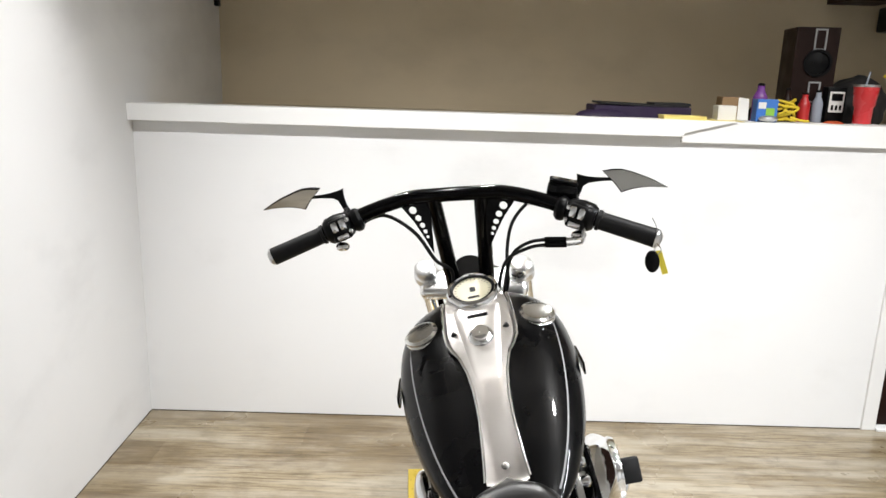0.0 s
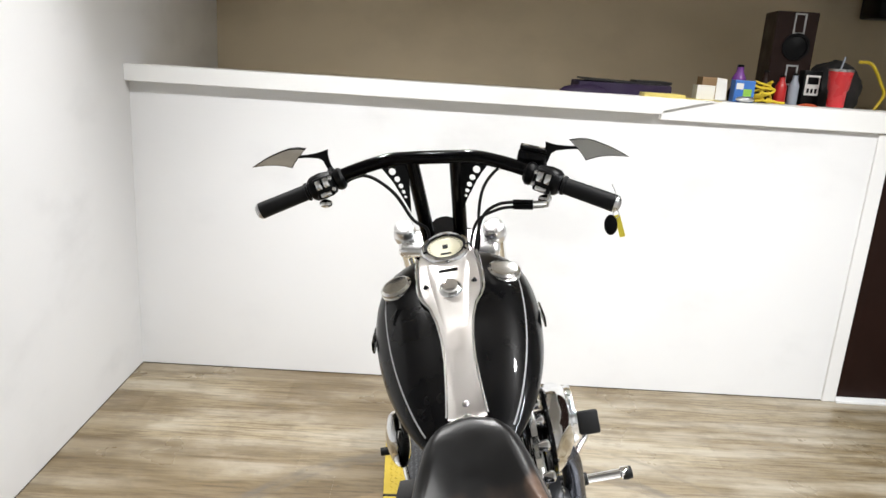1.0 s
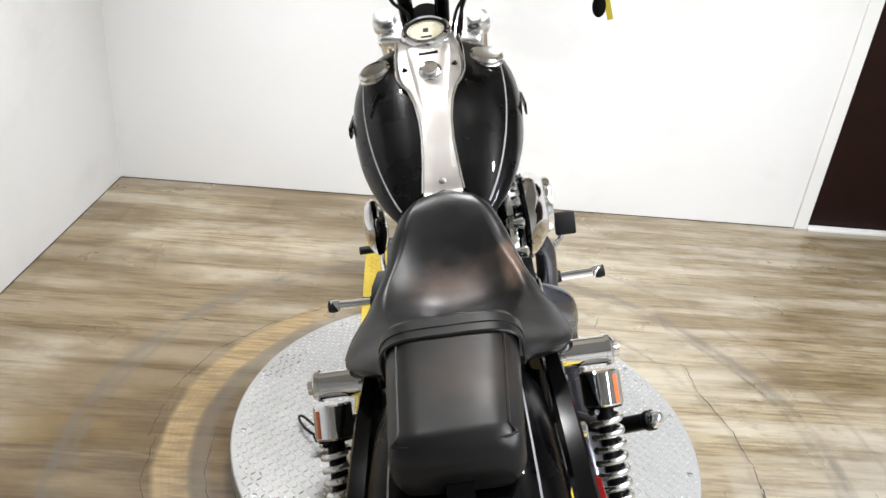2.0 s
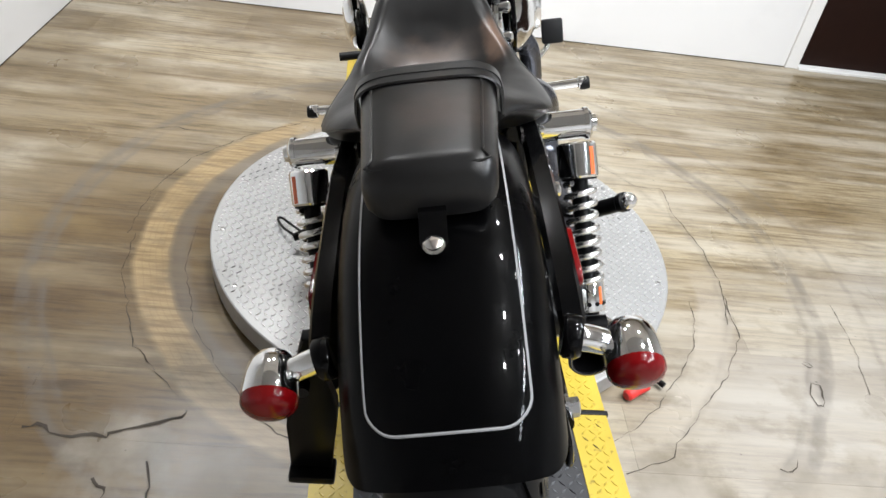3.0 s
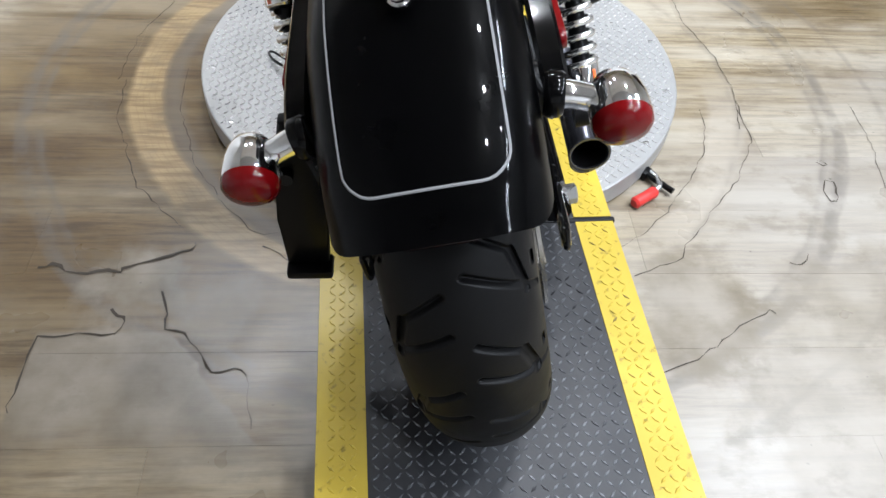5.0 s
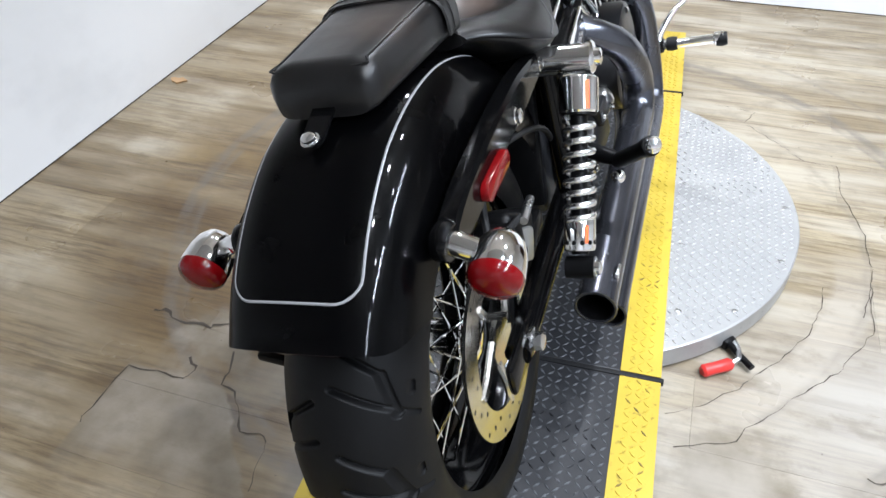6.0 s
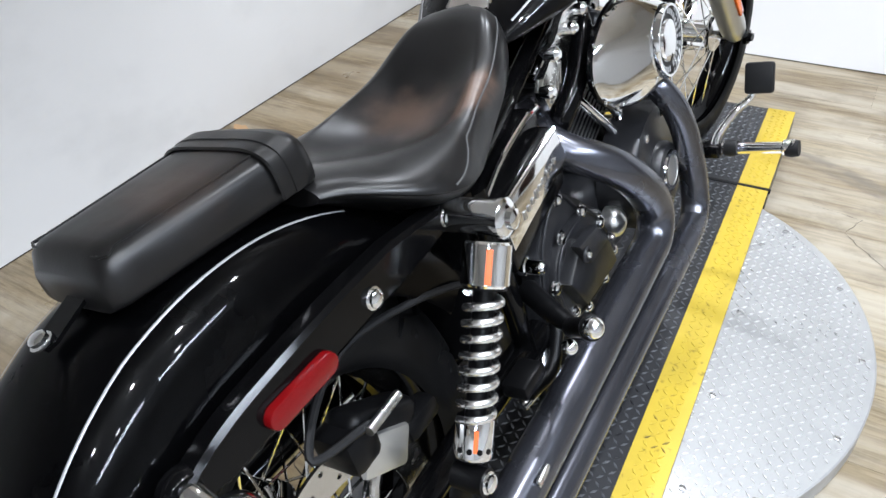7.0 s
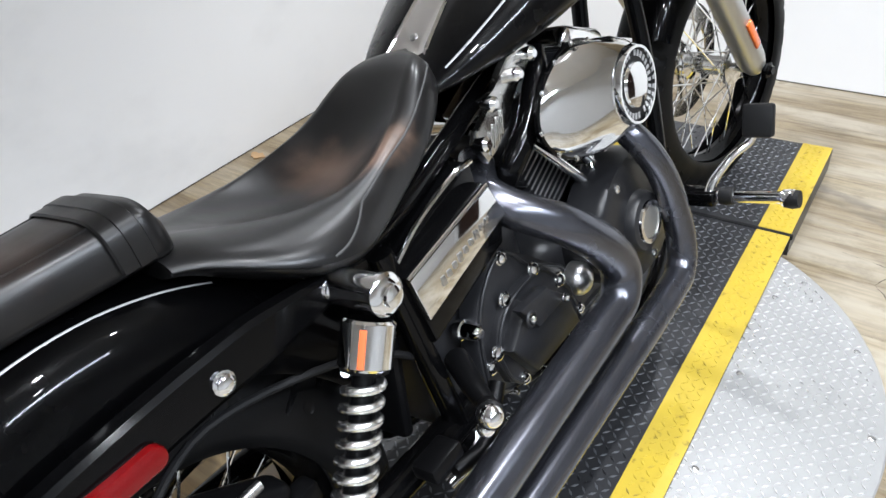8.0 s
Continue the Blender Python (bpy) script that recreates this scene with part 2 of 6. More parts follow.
    tone = m.mix(m.math("MULTIPLY", arc1, 0.55), tone, (0.14, 0.12, 0.095))
    for arc in (arc2, arc3, arc4):
        tone = m.mix(m.math("MULTIPLY", arc, 0.7), tone, (0.12, 0.105, 0.085))
    # torn patches that show grey screed
    rag = m.math("SUBTRACT", m.noise(7.0, detail=8, world=True), 0.5)
    grey = m.mix(m.ramp(m.noise(6.0, detail=7, world=True), [(0.3, 0.0), (0.7, 1.0)]), (0.125, 0.1, 0.062), (0.25, 0.217, 0.165))
    xy = m.node("ShaderNodeSeparateXYZ", [(0, pos)]).outputs
    slant = m.math("SUBTRACT", m.math("MULTIPLY", m.math("SUBTRACT", 0.194, xy[1]), 0.84), m.math("ADD", xy[0], 0.65))
    slant = m.ramp(m.math("ADD", slant, m.math("MULTIPLY", rag, 0.12)), [(0.0, 0.0), (0.015, 1.0)])
    edge = m.math("MULTIPLY", m.ramp(m.math("ADD", xy[0], 0.9), [(0.02, 0.0), (0.026, 1.0)]), m.ramp(m.math("SUBTRACT", 0.19, xy[1]), [(0.0, 0.0), (0.008, 1.0)]))
    fade = m.ramp(m.math("ADD", m.math("ADD", xy[1], 0.2), m.math("MULTIPLY", rag, 0.2)), [(0.08, 0.0), (0.22, 1.0)])
    tone = m.mix(m.math("MULTIPLY", m.math("MULTIPLY", slant, edge), m.math("MULTIPLY", fade, 0.85)), tone, grey)
    for (cx, cy), r, k in (((-0.725, 0.285), 0.085, 0.85), ((-0.58, 0.235), 0.07, 0.45), ((0.36, 0.22), 0.13, 0.8), ((0.8, -0.05), 0.42, 0.55)):
        away = m.node("ShaderNodeVectorMath", [(0, pos), (1, (cx, cy, 0))], operation="SUBTRACT").outputs[0]
        away = m.node("ShaderNodeVectorMath", [(0, away)], operation="LENGTH").outputs["Value"]
        away = m.math("ADD", away, m.math("MULTIPLY", rag, 0.35))
        bare = m.ramp(away, [(max(0.0, r - 0.04), 1.0), (r + 0.04, 0.0)])
        tone = m.mix(m.math("MULTIPLY", bare, k), tone, grey)
    # small black specks of rubber and grit
    grit = m.ramp(m.noise(48.0, detail=2, world=True), [(0.72, 0.0), (0.77, 0.8)])
    tone = m.mix(m.math("MULTIPLY", grit, m.ramp(m.noise(2.2, world=True), [(0.45, 0.0), (0.6, 1.0)])), tone, (0.05, 0.042, 0.03))
    spill = m.ramp(m.noise(8.0, (1, 1.5, 1), 8, True, 0.65), [(0.5, 0.0), (0.66, 0.35)])
    tone = m.mix(spill, tone, (0.12, 0.095, 0.06))
    tone = m.mix(1.0, tone, (0.925, 0.935, 0.985), "MULTIPLY")
    m.put("Base Color", tone)
    m.put("Roughness", m.ramp(m.noise(3.0, world=True), [(0.3, 0.26), (0.7, 0.42)])).put("Specular IOR Level", 0.5)
    return m.bump(grain, 0.18, 0.0015).mat


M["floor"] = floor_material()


def tread_plate(name, colour, metal, rough, worn, bare=0.0, under=(0.05, 0.05, 0.05)):
    m = Nodes(name)
    dirt = m.noise(5.0, (1, 1, 1), 6)
    fleck = m.noise(70.0)
    tone = m.mix(m.ramp(dirt, [(0.4, 0.0), (0.7, 0.6)]), colour, shade(colour, 0.72))
    tone = m.mix(m.ramp(fleck, [(0.6, 0.0), (0.72, worn)]), tone, shade(colour, 0.35))
    if bare:
        chance = m.node("ShaderNodeNewGeometry").outputs["Random Per Island"]
        patch = m.ramp(m.noise(3.0, detail=5), [(0.48, 0.0), (0.62, 1.0)])
        tone = m.mix(m.math("MULTIPLY", m.math("GREATER_THAN", chance, bare), patch), tone, under)
    m.put("Base Color", tone).put("Metallic", metal)
    m.put("Roughness", m.ramp(dirt, [(0.35, rough * 0.8), (0.7, rough * 1.25)]))
    return m.bump(fleck, 0.06, 0.001).mat


M["plate"] = tread_plate("aluminium_tread_plate", (0.4, 0.398, 0.392), 0.5, 0.42, 0.3)
# treads coloured lighter than the plate to paint in their glints
M["plate_tread"] = tread_plate("polished_glint_tread", (0.78, 0.775, 0.765), 0.75, 0.32, 0.2)
M["deck"] = tread_plate("dark_grey_painted_tread_plate", (0.024, 0.0245, 0.027), 0.15, 0.42, 0.4)
M["deck_yellow"] = tread_plate("yellow_painted_tread_plate", (0.48, 0.35, 0.028), 0.0, 0.52, 0.8)
# grey treads lightened for glints, on top of their wear
M["tread_grey"] = tread_plate("worn_glint_grey_tread", (0.17, 0.176, 0.188), 0.6, 0.3, 0.3, 0.8, (0.025, 0.025, 0.028))
M["tread_yellow"] = tread_plate("worn_yellow_tread", (0.5, 0.37, 0.035), 0.05, 0.46, 0.9, 0.8, (0.13, 0.095, 0.025))
M["crack"] = plain("dark_gap", (0.05, 0.04, 0.03), 0.9, 0.0, 0.3)


def leather():
    m = Nodes("black_leather")
    cell = m.node("ShaderNodeTexVoronoi", [("Vector", m.coords()), ("Scale", 420.0)]).outputs["Distance"]
    crease = m.noise(16.0, (1, 1, 1), 7)
    m.put("Specular IOR Level", 0.4)
    pos = m.node("ShaderNodeTexCoord").outputs["Object"]
    grit = m.math("MULTIPLY", m.math("SUBTRACT", m.noise(30.0, detail=6), 0.5), 0.9)
    worn = None
    # the sitting place with a painted bronze sheen, right bolster's crest, passenger pad's top
    for at, stretch, depth in (((0.0, 0.435, 0.675), (9.0, 15.0, 7.0), 0.38), ((0.1, 0.44, 0.7), (34.0, 12.0, 22.0), 0.9), ((0.02, 0.04, 0.79), (13.0, 11.0, 16.0), 0.18)):
        off = m.node("ShaderNodeVectorMath", [(0, pos), (1, at)], operation="SUBTRACT").outputs[0]
        off = m.node("ShaderNodeVectorMath", [(0, off), (1, stretch)], operation="MULTIPLY").outputs[0]
        away = m.math("ADD", m.node("ShaderNodeVectorMath", [(0, off)], operation="LENGTH").outputs["Value"], grit)
        patch = m.math("MULTIPLY", m.ramp(away, [(0.0, 1.0), (1.0, 0.0)]), depth)
        worn = patch if worn is None else m.math("MAXIMUM", worn, patch)
    black = m.mix(crease, (0.0035, 0.0034, 0.0035), (0.008, 0.0076, 0.0076))
    m.put("Base Color", m.mix(worn, black, (0.15, 0.094, 0.066)))
    m.put("Roughness", m.ramp(crease, [(0.3, 0.29), (0.7, 0.4)]))
    h = m.math("ADD", m.math("MULTIPLY", cell, 0.5), crease)
    return m.bump(h, 0.1, 0.0008).mat


M["leather"] = leather()
M["stitch"] = plain("dark_stitching", (0.05, 0.05, 0.05), 0.6)

# ---- mesh helpers ----


def part(name, bm, material, parent=None, label="", smooth=True, angle=40):
    """Links a bmesh as one mesh object, under a thing or a part."""
    me = bpy.data.meshes.new(name)
    bmesh.ops.recalc_face_normals(bm, faces=bm.faces)
    bm.to_mesh(me)
    bm.free()
    me.materials.append(M[material])
    if smooth:
        me.shade_smooth()
        me.set_sharp_from_angle(angle=radians(angle))
    ob = new(name, me)
    if parent:
        ob.parent = parent
    if label:
        ob["label"] = label
    return ob


def share(name, ob, parent, m=None):
    """Another object on the same mesh, under the same parent."""
    o = new(name, ob.data)
    o.parent = parent
    if m is not None:
        o.matrix_basis = m
    return o


def block(bm, size, at=(0, 0, 0), bevel=0.0, turn=None, seg=2):
    made = bmesh.ops.create_cube(bm, size=1.0)["verts"]
    bmesh.ops.scale(bm, vec=size, verts=made)
    if bevel:
        edges = list({e for v in made for e in v.link_edges})
        made = list({v for f in bmesh.ops.bevel(bm, geom=edges, offset=bevel, segments=seg, profile=0.5, affect="EDGES")["faces"] for v in f.verts} | {v for v in made if v.is_valid})
    m = Matrix.Translation(at) @ (turn.to_4x4() if turn else Matrix())
    bmesh.ops.transform(bm, matrix=m, verts=made)
    return bm


def box(size, at=(0, 0, 0), bevel=0.0, turn=None, seg=2):
    return block(bmesh.new(), size, at, bevel, turn, seg)


def rings(bm, sections, closed=True, caps=True):
    """Skin over a row of equal rings of points."""
    rows = [[bm.verts.new(p) for p in ring] for ring in sections]
    n = len(rows[0])
    for a, b in zip(rows, rows[1:]):
        for i in range(n if closed else n - 1):
            j = (i + 1) % n
            bm.faces.new((a[i], a[j], b[j], b[i]))
    if caps:
        bm.faces.new(rows[0][::-1])
        bm.faces.new(rows[-1])
    return bm


def smooth_path(points, steps=8):
    pts = [Vector(p) for p in points]
    if len(pts) < 3:
        return pts
    out = []
    ext = [2 * pts[0] - pts[1]] + pts + [2 * pts[-1] - pts[-2]]
    for i in range(1, len(ext) - 2):
        a, b, c, d = ext[i - 1 : i + 3]
        for k in range(steps):
            t = k / steps
            out.append(0.5 * (2 * b + (c - a) * t + (2 * a - 5 * b + 4 * c - d) * t * t + (3 * b - a - 3 * c + d) * t**3))
    return out + [pts[-1]]


def tube(points, radius, seg=14, bm=None, steps=8, hollow=False):
    """A pipe swept along a smooth line; radius may be a list along the line."""
    bm = bm or bmesh.new()
    path = smooth_path(points, steps)
    n = len(path)
    radii = [radius] * n if isinstance(radius, (int, float)) else [float(np.interp(i / (n - 1), np.linspace(0, 1, len(radius)), radius)) for i in range(n)]
    side, sections = None, []
    for i, p in enumerate(path):
        along = (path[min(i + 1, n - 1)] - path[max(i - 1, 0)]).normalized()
        side = along.orthogonal().normalized() if side is None else (side - along * side.dot(along)).normalized()
        up = along.cross(side)
        sections.append([p + radii[i] * (math.cos(a) * side + math.sin(a) * up) for a in (2 * math.pi * k / seg for k in range(seg))])
    return rings(bm, sections, caps=not hollow)


def rod(a, b, r, r2=None, seg=16, bm=None):
    return tube([a, b], [r, r if r2 is None else r2], seg, bm)


def turned(profile, a, b, seg=32, bm=None, caps=True):
    """A lathe piece: profile of (along 0..1, radius) on the axis from a to b."""
    bm = bm or bmesh.new()
    a, b = Vector(a), Vector(b)
    along = (b - a).normalized()
    side = along.orthogonal().normalized()
    up = along.cross(side)
    secs = [[a + (b - a) * s + r * (math.cos(t) * side + math.sin(t) * up) for t in (2 * math.pi * k / seg for k in range(seg))] for s, r in profile]
    return rings(bm, secs, caps=caps)


def bolt(at, out, r=0.009, h=0.008, bm=None):
    """A domed bolt head on a washer."""
    at, out = Vector(at), Vector(out).normalized()
    return turned([(0, r * 1.25), (0.2, r * 1.25), (0.22, r), (0.7, r), (0.9, r * 0.75), (1, r * 0.35)], at, at + out * h, 12, bm)


def ball(at, r, bm=None, squash=(1, 1, 1), seg=16):
    bm = bm or bmesh.new()
    made = bmesh.ops.create_uvsphere(bm, u_segments=seg, v_segments=seg // 2 + 2, radius=r)["verts"]
    bmesh.ops.scale(bm, vec=squash, verts=made)
    bmesh.ops.translate(bm, vec=at, verts=made)
    return bm


def prism(outline, depth, m=Matrix(), bm=None, bevel=0.0):
    """A flat outline in its own x, y, made depth thick along z, at the pose m."""
    bm = bm or bmesh.new()
    lo = [bm.verts.new((x, y, 0)) for x, y in outline]
    hi = [bm.verts.new((x, y, depth)) for x, y in outline]
    n = len(outline)
    faces = [bm.faces.new(lo[::-1]), bm.faces.new(hi)]
    for i in range(n):
        faces.append(bm.faces.new((lo[i], lo[(i + 1) % n], hi[(i + 1) % n], hi[i])))
    verts = lo + hi
    if bevel:
        edges = [e for e in faces[1].edges]
        r = bmesh.ops.bevel(bm, geom=edges, offset=bevel, segments=2, profile=0.5, affect="EDGES")
        verts = list({v for v in verts if v.is_valid} | {v for f in r["faces"] for v in f.verts})
    bmesh.ops.transform(bm, matrix=m, verts=verts)
    return bm


def holed(outer, holes, depth, m=Matrix()):
    """A flat plate with real holes, depth thick."""
    bm = bmesh.new()
    for loop in (outer, *holes):
        vs = [bm.verts.new((x, y, 0)) for x, y in loop]
        for i in range(len(vs)):
            bm.edges.new((vs[i], vs[(i + 1) % len(vs)]))
    bmesh.ops.triangle_fill(bm, use_beauty=True, edges=list(bm.edges), normal=(0, 0, 1))
    out = bmesh.ops.extrude_face_region(bm, geom=list(bm.faces))["geom"]
    bmesh.ops.translate(bm, vec=(0, 0, depth), verts=[v for v in out if isinstance(v, bmesh.types.BMVert)])
    bmesh.ops.transform(bm, matrix=m, verts=bm.verts)
    return bm


def circle(x, y, r, n=12):
    return [(x + r * math.cos(2 * math.pi * k / n), y + r * math.sin(2 * math.pi * k / n)) for k in range(n)]


def thing(name, label, category, at=(0, 0, 0), kind="", group=""):
    ob = new(name)
    ob.empty_display_size = 0.1
    ob.location = at
    return tagged(ob, label, category, group, kind)


# ---- room ----
WX, BY, LEDGE = -1.594, 2.597, 1.31


def wall(name, lo, hi, material, label):
    size = [b - a for a, b in zip(lo, hi)]
    ob = part(name, box(size, [(a + b) / 2 for a, b in zip(lo, hi)]), material, smooth=False)
    return tagged(ob, label, "wall", kind="structure")


wall("wall_west", (WX - 0.12, -3.6, -0.06), (WX, 3.95, 2.8), "wall", "smooth white painted side wall with faint smudges")
wall("wall_north", (WX, BY, -0.06), (1.504, BY + 0.1, LEDGE - 0.04), "wall", "white painted half wall below the ledge")
wall("wall_loft", (WX, 3.83, -0.06), (2.6, 3.95, 2.8), "beige", "beige painted wall behind the storage ledge")
# unseen; set close and white to bounce light onto the right side
wall("wall_east", (2.6, -3.6, -0.06), (2.72, 3.95, 2.8), "wall", "unseen plain white side wall that bounces light")
wall("wall_south", (WX, -3.72, -0.06), (2.6, -3.6, 2.8), "grey_wall", "plain white painted far wall")
wall("wall_north_east", (2.44, BY, -0.06), (2.6, BY + 0.1, LEDGE - 0.04), "wall", "white painted half wall beside the doorway")
tagged(part("ceiling", box((4.3, 3.1, 0.1), (0.5, 2.45, CEIL + 0.05)), "ceiling", smooth=False), "off-white painted flat ceiling near the ledge", "ceiling", kind="structure")
# unseen; darker than the ledge end so the black paint reflects dark
tagged(part("ceiling_rear", box((4.3, 4.6, 0.1), (0.5, -1.4, CEIL + 0.05)), "grey_ceiling", smooth=False), "unseen grey painted flat ceiling over the showroom", "ceiling", kind="structure")
tagged(part("counter_top", box((4.18, 1.12, 0.03), (0.503, 3.27, LEDGE - 0.06)), "beige", smooth=False), "beige painted deck of the storage ledge", "ledge", kind="structure")
tagged(part("ledge_cap", box((2.6 - WX, 0.16, 0.036), ((2.6 + WX) / 2, BY + 0.08, LEDGE - 0.02), 0.002), "trim", angle=20), "white painted cap board on the half wall", "trim", kind="structure")
tagged(part("ledge_fascia_board", box((0.58 - WX, 0.05, 0.066), ((WX + 0.58) / 2, BY - 0.025, LEDGE - 0.0305), 0.003), "trim", angle=20), "thick white painted board along the ledge front", "trim", kind="structure")
tagged(part("ledge_fascia_return", box((2.015, 0.022, 0.085), (1.5895, BY - 0.011, LEDGE - 0.045), 0.003), "trim", angle=20), "thin white painted board along the ledge front", "trim", kind="structure")
tagged(part("trim_north", box((1.504 - WX - 0.004, 0.002, 0.003), ((1.504 + WX) / 2, BY - 0.001, 0.002)), "crack", smooth=False), "thin dark gap along the half wall's foot", "trim", kind="structure")
tagged(part("trim_west", box((0.002, 6.1, 0.003), (WX + 0.001, -0.46, 0.002)), "crack", smooth=False), "thin dark gap along the side wall's foot", "trim", kind="structure")
wedge = prism([(0, 0), (0.21, 0.0), (0.0, -0.052)], 0.006, Matrix.Translation((0.581, BY - 0.03, LEDGE + 0.002)) @ pose(0, 0, 0, 90, 0, 0))
tagged(part("ledge_filler", wedge, "trim", smooth=False), "white triangular filler board at the ledge step", "trim", kind="structure")
tagged(part("door_post", box((0.062, 0.13, LEDGE - 0.09), (1.533, BY + 0.055, (LEDGE - 0.09) / 2), 0.003), "trim", angle=20), "white painted post beside the brown door", "trim", kind="structure")
door = part("door_1", box((0.88, 0.04, LEDGE - 0.1), (2.004, BY + 0.045, (LEDGE - 0.1) / 2 + 0.012), 0.002), "dark_brown", angle=20)
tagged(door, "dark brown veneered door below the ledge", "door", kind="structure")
tagged(part("threshold", box((0.88, 0.05, 0.012), (2.004, BY + 0.0, 0.006), 0.002), "trim", angle=20), "white strip across the floor at the door", "trim", kind="structure")
tagged(part("wall_bracket", box((0.022, 0.05, 0.06), (-1.57, 3.72, 1.8), 0.004), "satin_black"), "small black metal bracket on the white wall", "bracket")

for eye, aim, watts, spread in LAMPS:
    eye = Vector(eye)
    back = (eye - Vector(aim)).normalized()
    light = thing("spot_lamp", "unseen white ceiling spot lamp on a short stem", "lamp", (eye.x, eye.y, CEIL), group="spot lamps")
    low = Vector((0, 0, eye.z - CEIL))
    part("shade", turned([(0, 0.062), (0.05, 0.064), (0.8, 0.05), (1, 0.025)], low + back * 0.008, low + back * 0.12, 24), "white_plastic", light)
    part("stem", rod(low + back * 0.11, (0, 0, -0.001), 0.01), "white_plastic", light)
    part("rose", turned([(0, 0.05), (1, 0.045)], (0, 0, 0), (0, 0, -0.02), 20), "white_plastic", light)

for at in FITTINGS:
    fit = thing("tube_fitting", "white twin-tube ceiling light fitting", "lamp", (at[0], at[1], CEIL), group="tube fittings")
    part("tray", box((0.2, 1.25, 0.05), (0, 0, at[2] - CEIL + 0.03), 0.006), "white_plastic", fit)
    for sy in (-0.45, 0.45):
        part("hanger", rod((0, sy, at[2] - CEIL + 0.05), (0, sy, -0.001), 0.006), "white_plastic", fit)

# ---- turntable and wheel deck ----
DECK = pose(-0.0877, 0.4, 0.0, 0, 0, 2.6)


def treads(place, inside, pitch, length, width, height, z):
    """Raised lozenges in two crossing directions, laid where inside(x, y) holds."""
    verts, faces = [], []
    n = int(2.6 / pitch)
    for i in range(-n, n):
        for j in range(-n, n):
            x, y = i * pitch, j * pitch
            if not inside(x, y):
                continue
            a = radians(45 if (i + j) % 2 else -45)
            c, s = math.cos(a), math.sin(a)
            k = len(verts)
            for u, v, h in ((-length, 0, 0), (0, -width, 0), (length, 0, 0), (0, width, 0), (-0.6 * length, 0, height), (0, -0.45 * width, height), (0.6 * length, 0, height), (0, 0.45 * width, height)):
                p = place @ Vector((x + u * c - v * s, y + u * s + v * c, z + h))
                verts.append(p)
            faces += [(k + 4, k + 5, k + 6, k + 7)] + [(k + q, k + (q + 1) % 4, k + 4 + (q + 1) % 4, k + 4 + q) for q in range(4)]
    me = bpy.data.meshes.new("treads")
    me.from_pydata(verts, [], faces)
    return me


def tread_part(name, me, material, parent, label):
    me.materials.append(M[material])
    ob = new(name, me)
    ob.parent = parent
    return tagged(ob, label, kind="stuff")


R_TAB, Z_TAB, Z_DECK = 0.592, 0.061, 0.066
to_table = DECK.inverted() @ TABLE
table = thing("turntable", "round aluminium tread-plate turntable set on the floor", "turntable", TABLE)
part("disc", turned([(0, R_TAB - 0.004), (0.04, R_TAB), (0.96, R_TAB), (1, R_TAB - 0.003)], (0, 0, 0.008), (0, 0, Z_TAB), 128), "plate", table, angle=30)
tread_part("tread", treads(Matrix(), lambda x, y: x * x + y * y < (R_TAB - 0.012) ** 2 and abs((pose(0, 0, 0, 0, 0, -2.6) @ Vector((x, y, 0))).x) > 0.27, 0.0168, 0.0085, 0.0026, 0.0017, Z_TAB), "plate_tread", table, "raised aluminium treads")
screw = None
for k in range(16):
    a = 2 * math.pi * (k + 0.35) / 16
    p = Vector((0.565 * math.cos(a), 0.565 * math.sin(a), Z_TAB))
    if abs(p.x + 0.03) < 0.32:
        continue
    if screw is None:
        screw = part("screw", bolt((0, 0, 0), (0, 0, 1), 0.006, 0.003), "steel", table)
        screw.location = p
    else:
        share("screw", screw, table, Matrix.Translation(p))
for yy in (0.61, 0.84, 1.1, 1.36):
    p = DECK @ Vector((0.318, yy - 0.4, 0)) - TABLE
    share("screw", screw, table, Matrix.Translation((p.x, p.y, Z_TAB)))

for name, y0, y1, label in (("rear_deck", -1.5, -0.006, "dark grey tread-plate wheel deck with yellow edges, on the floor"), ("turntable_deck", 0.006, 1.192, "dark grey tread-plate wheel deck with yellow edges, across the turntable"), ("front_deck", 1.204, 1.662, "short dark grey tread-plate deck with yellow edges, on the floor")):
    deck = thing(name, label, "ramp", DECK.translation, group="wheel decks")
    deck.matrix_basis = DECK
    base = Z_TAB if name == "turntable_deck" else 0.0
    if name != "front_deck":
        part("joint_strip", box((0.592, 0.0116, 0.012), (0.002, y1 + 0.006, Z_DECK - 0.004), 0.002), "rubber", deck, "black rubber joint strip")
    part("plate", box((0.586, y1 - y0, Z_DECK - base), (0, (y0 + y1) / 2, (Z_DECK + base) / 2), 0.002), "deck", deck, angle=20)
    for sx in (-1, 1):
        part("yellow_edge", box((0.078, y1 - y0 - 0.002, 0.0016), (sx * 0.2535, (y0 + y1) / 2, Z_DECK + 0.0008)), "deck_yellow", deck, "worn yellow painted edge band", smooth=False)
    tread_part("tread", treads(Matrix(), lambda x, y: abs(x) < 0.207 and y0 + 0.009 < y < y1 - 0.009, 0.0168, 0.0085, 0.0026, 0.0018, Z_DECK), "tread_grey", deck, "raised grey treads")
    tread_part("edge_tread", treads(Matrix(), lambda x, y: 0.222 < abs(x) < 0.285 and y0 + 0.009 < y < y1 - 0.009, 0.0168, 0.0085, 0.0026, 0.0018, Z_DECK + 0.0016), "tread_yellow", deck, "raised yellow treads")

# ---- motorcycle ----
# Its own axes: x to its right, y ahead, z up, from the rear tyre's foot. It leans on its side stand.
bike = thing("motorcycle", "black and chrome cruiser motorcycle leaning on its side stand", "motorcycle")
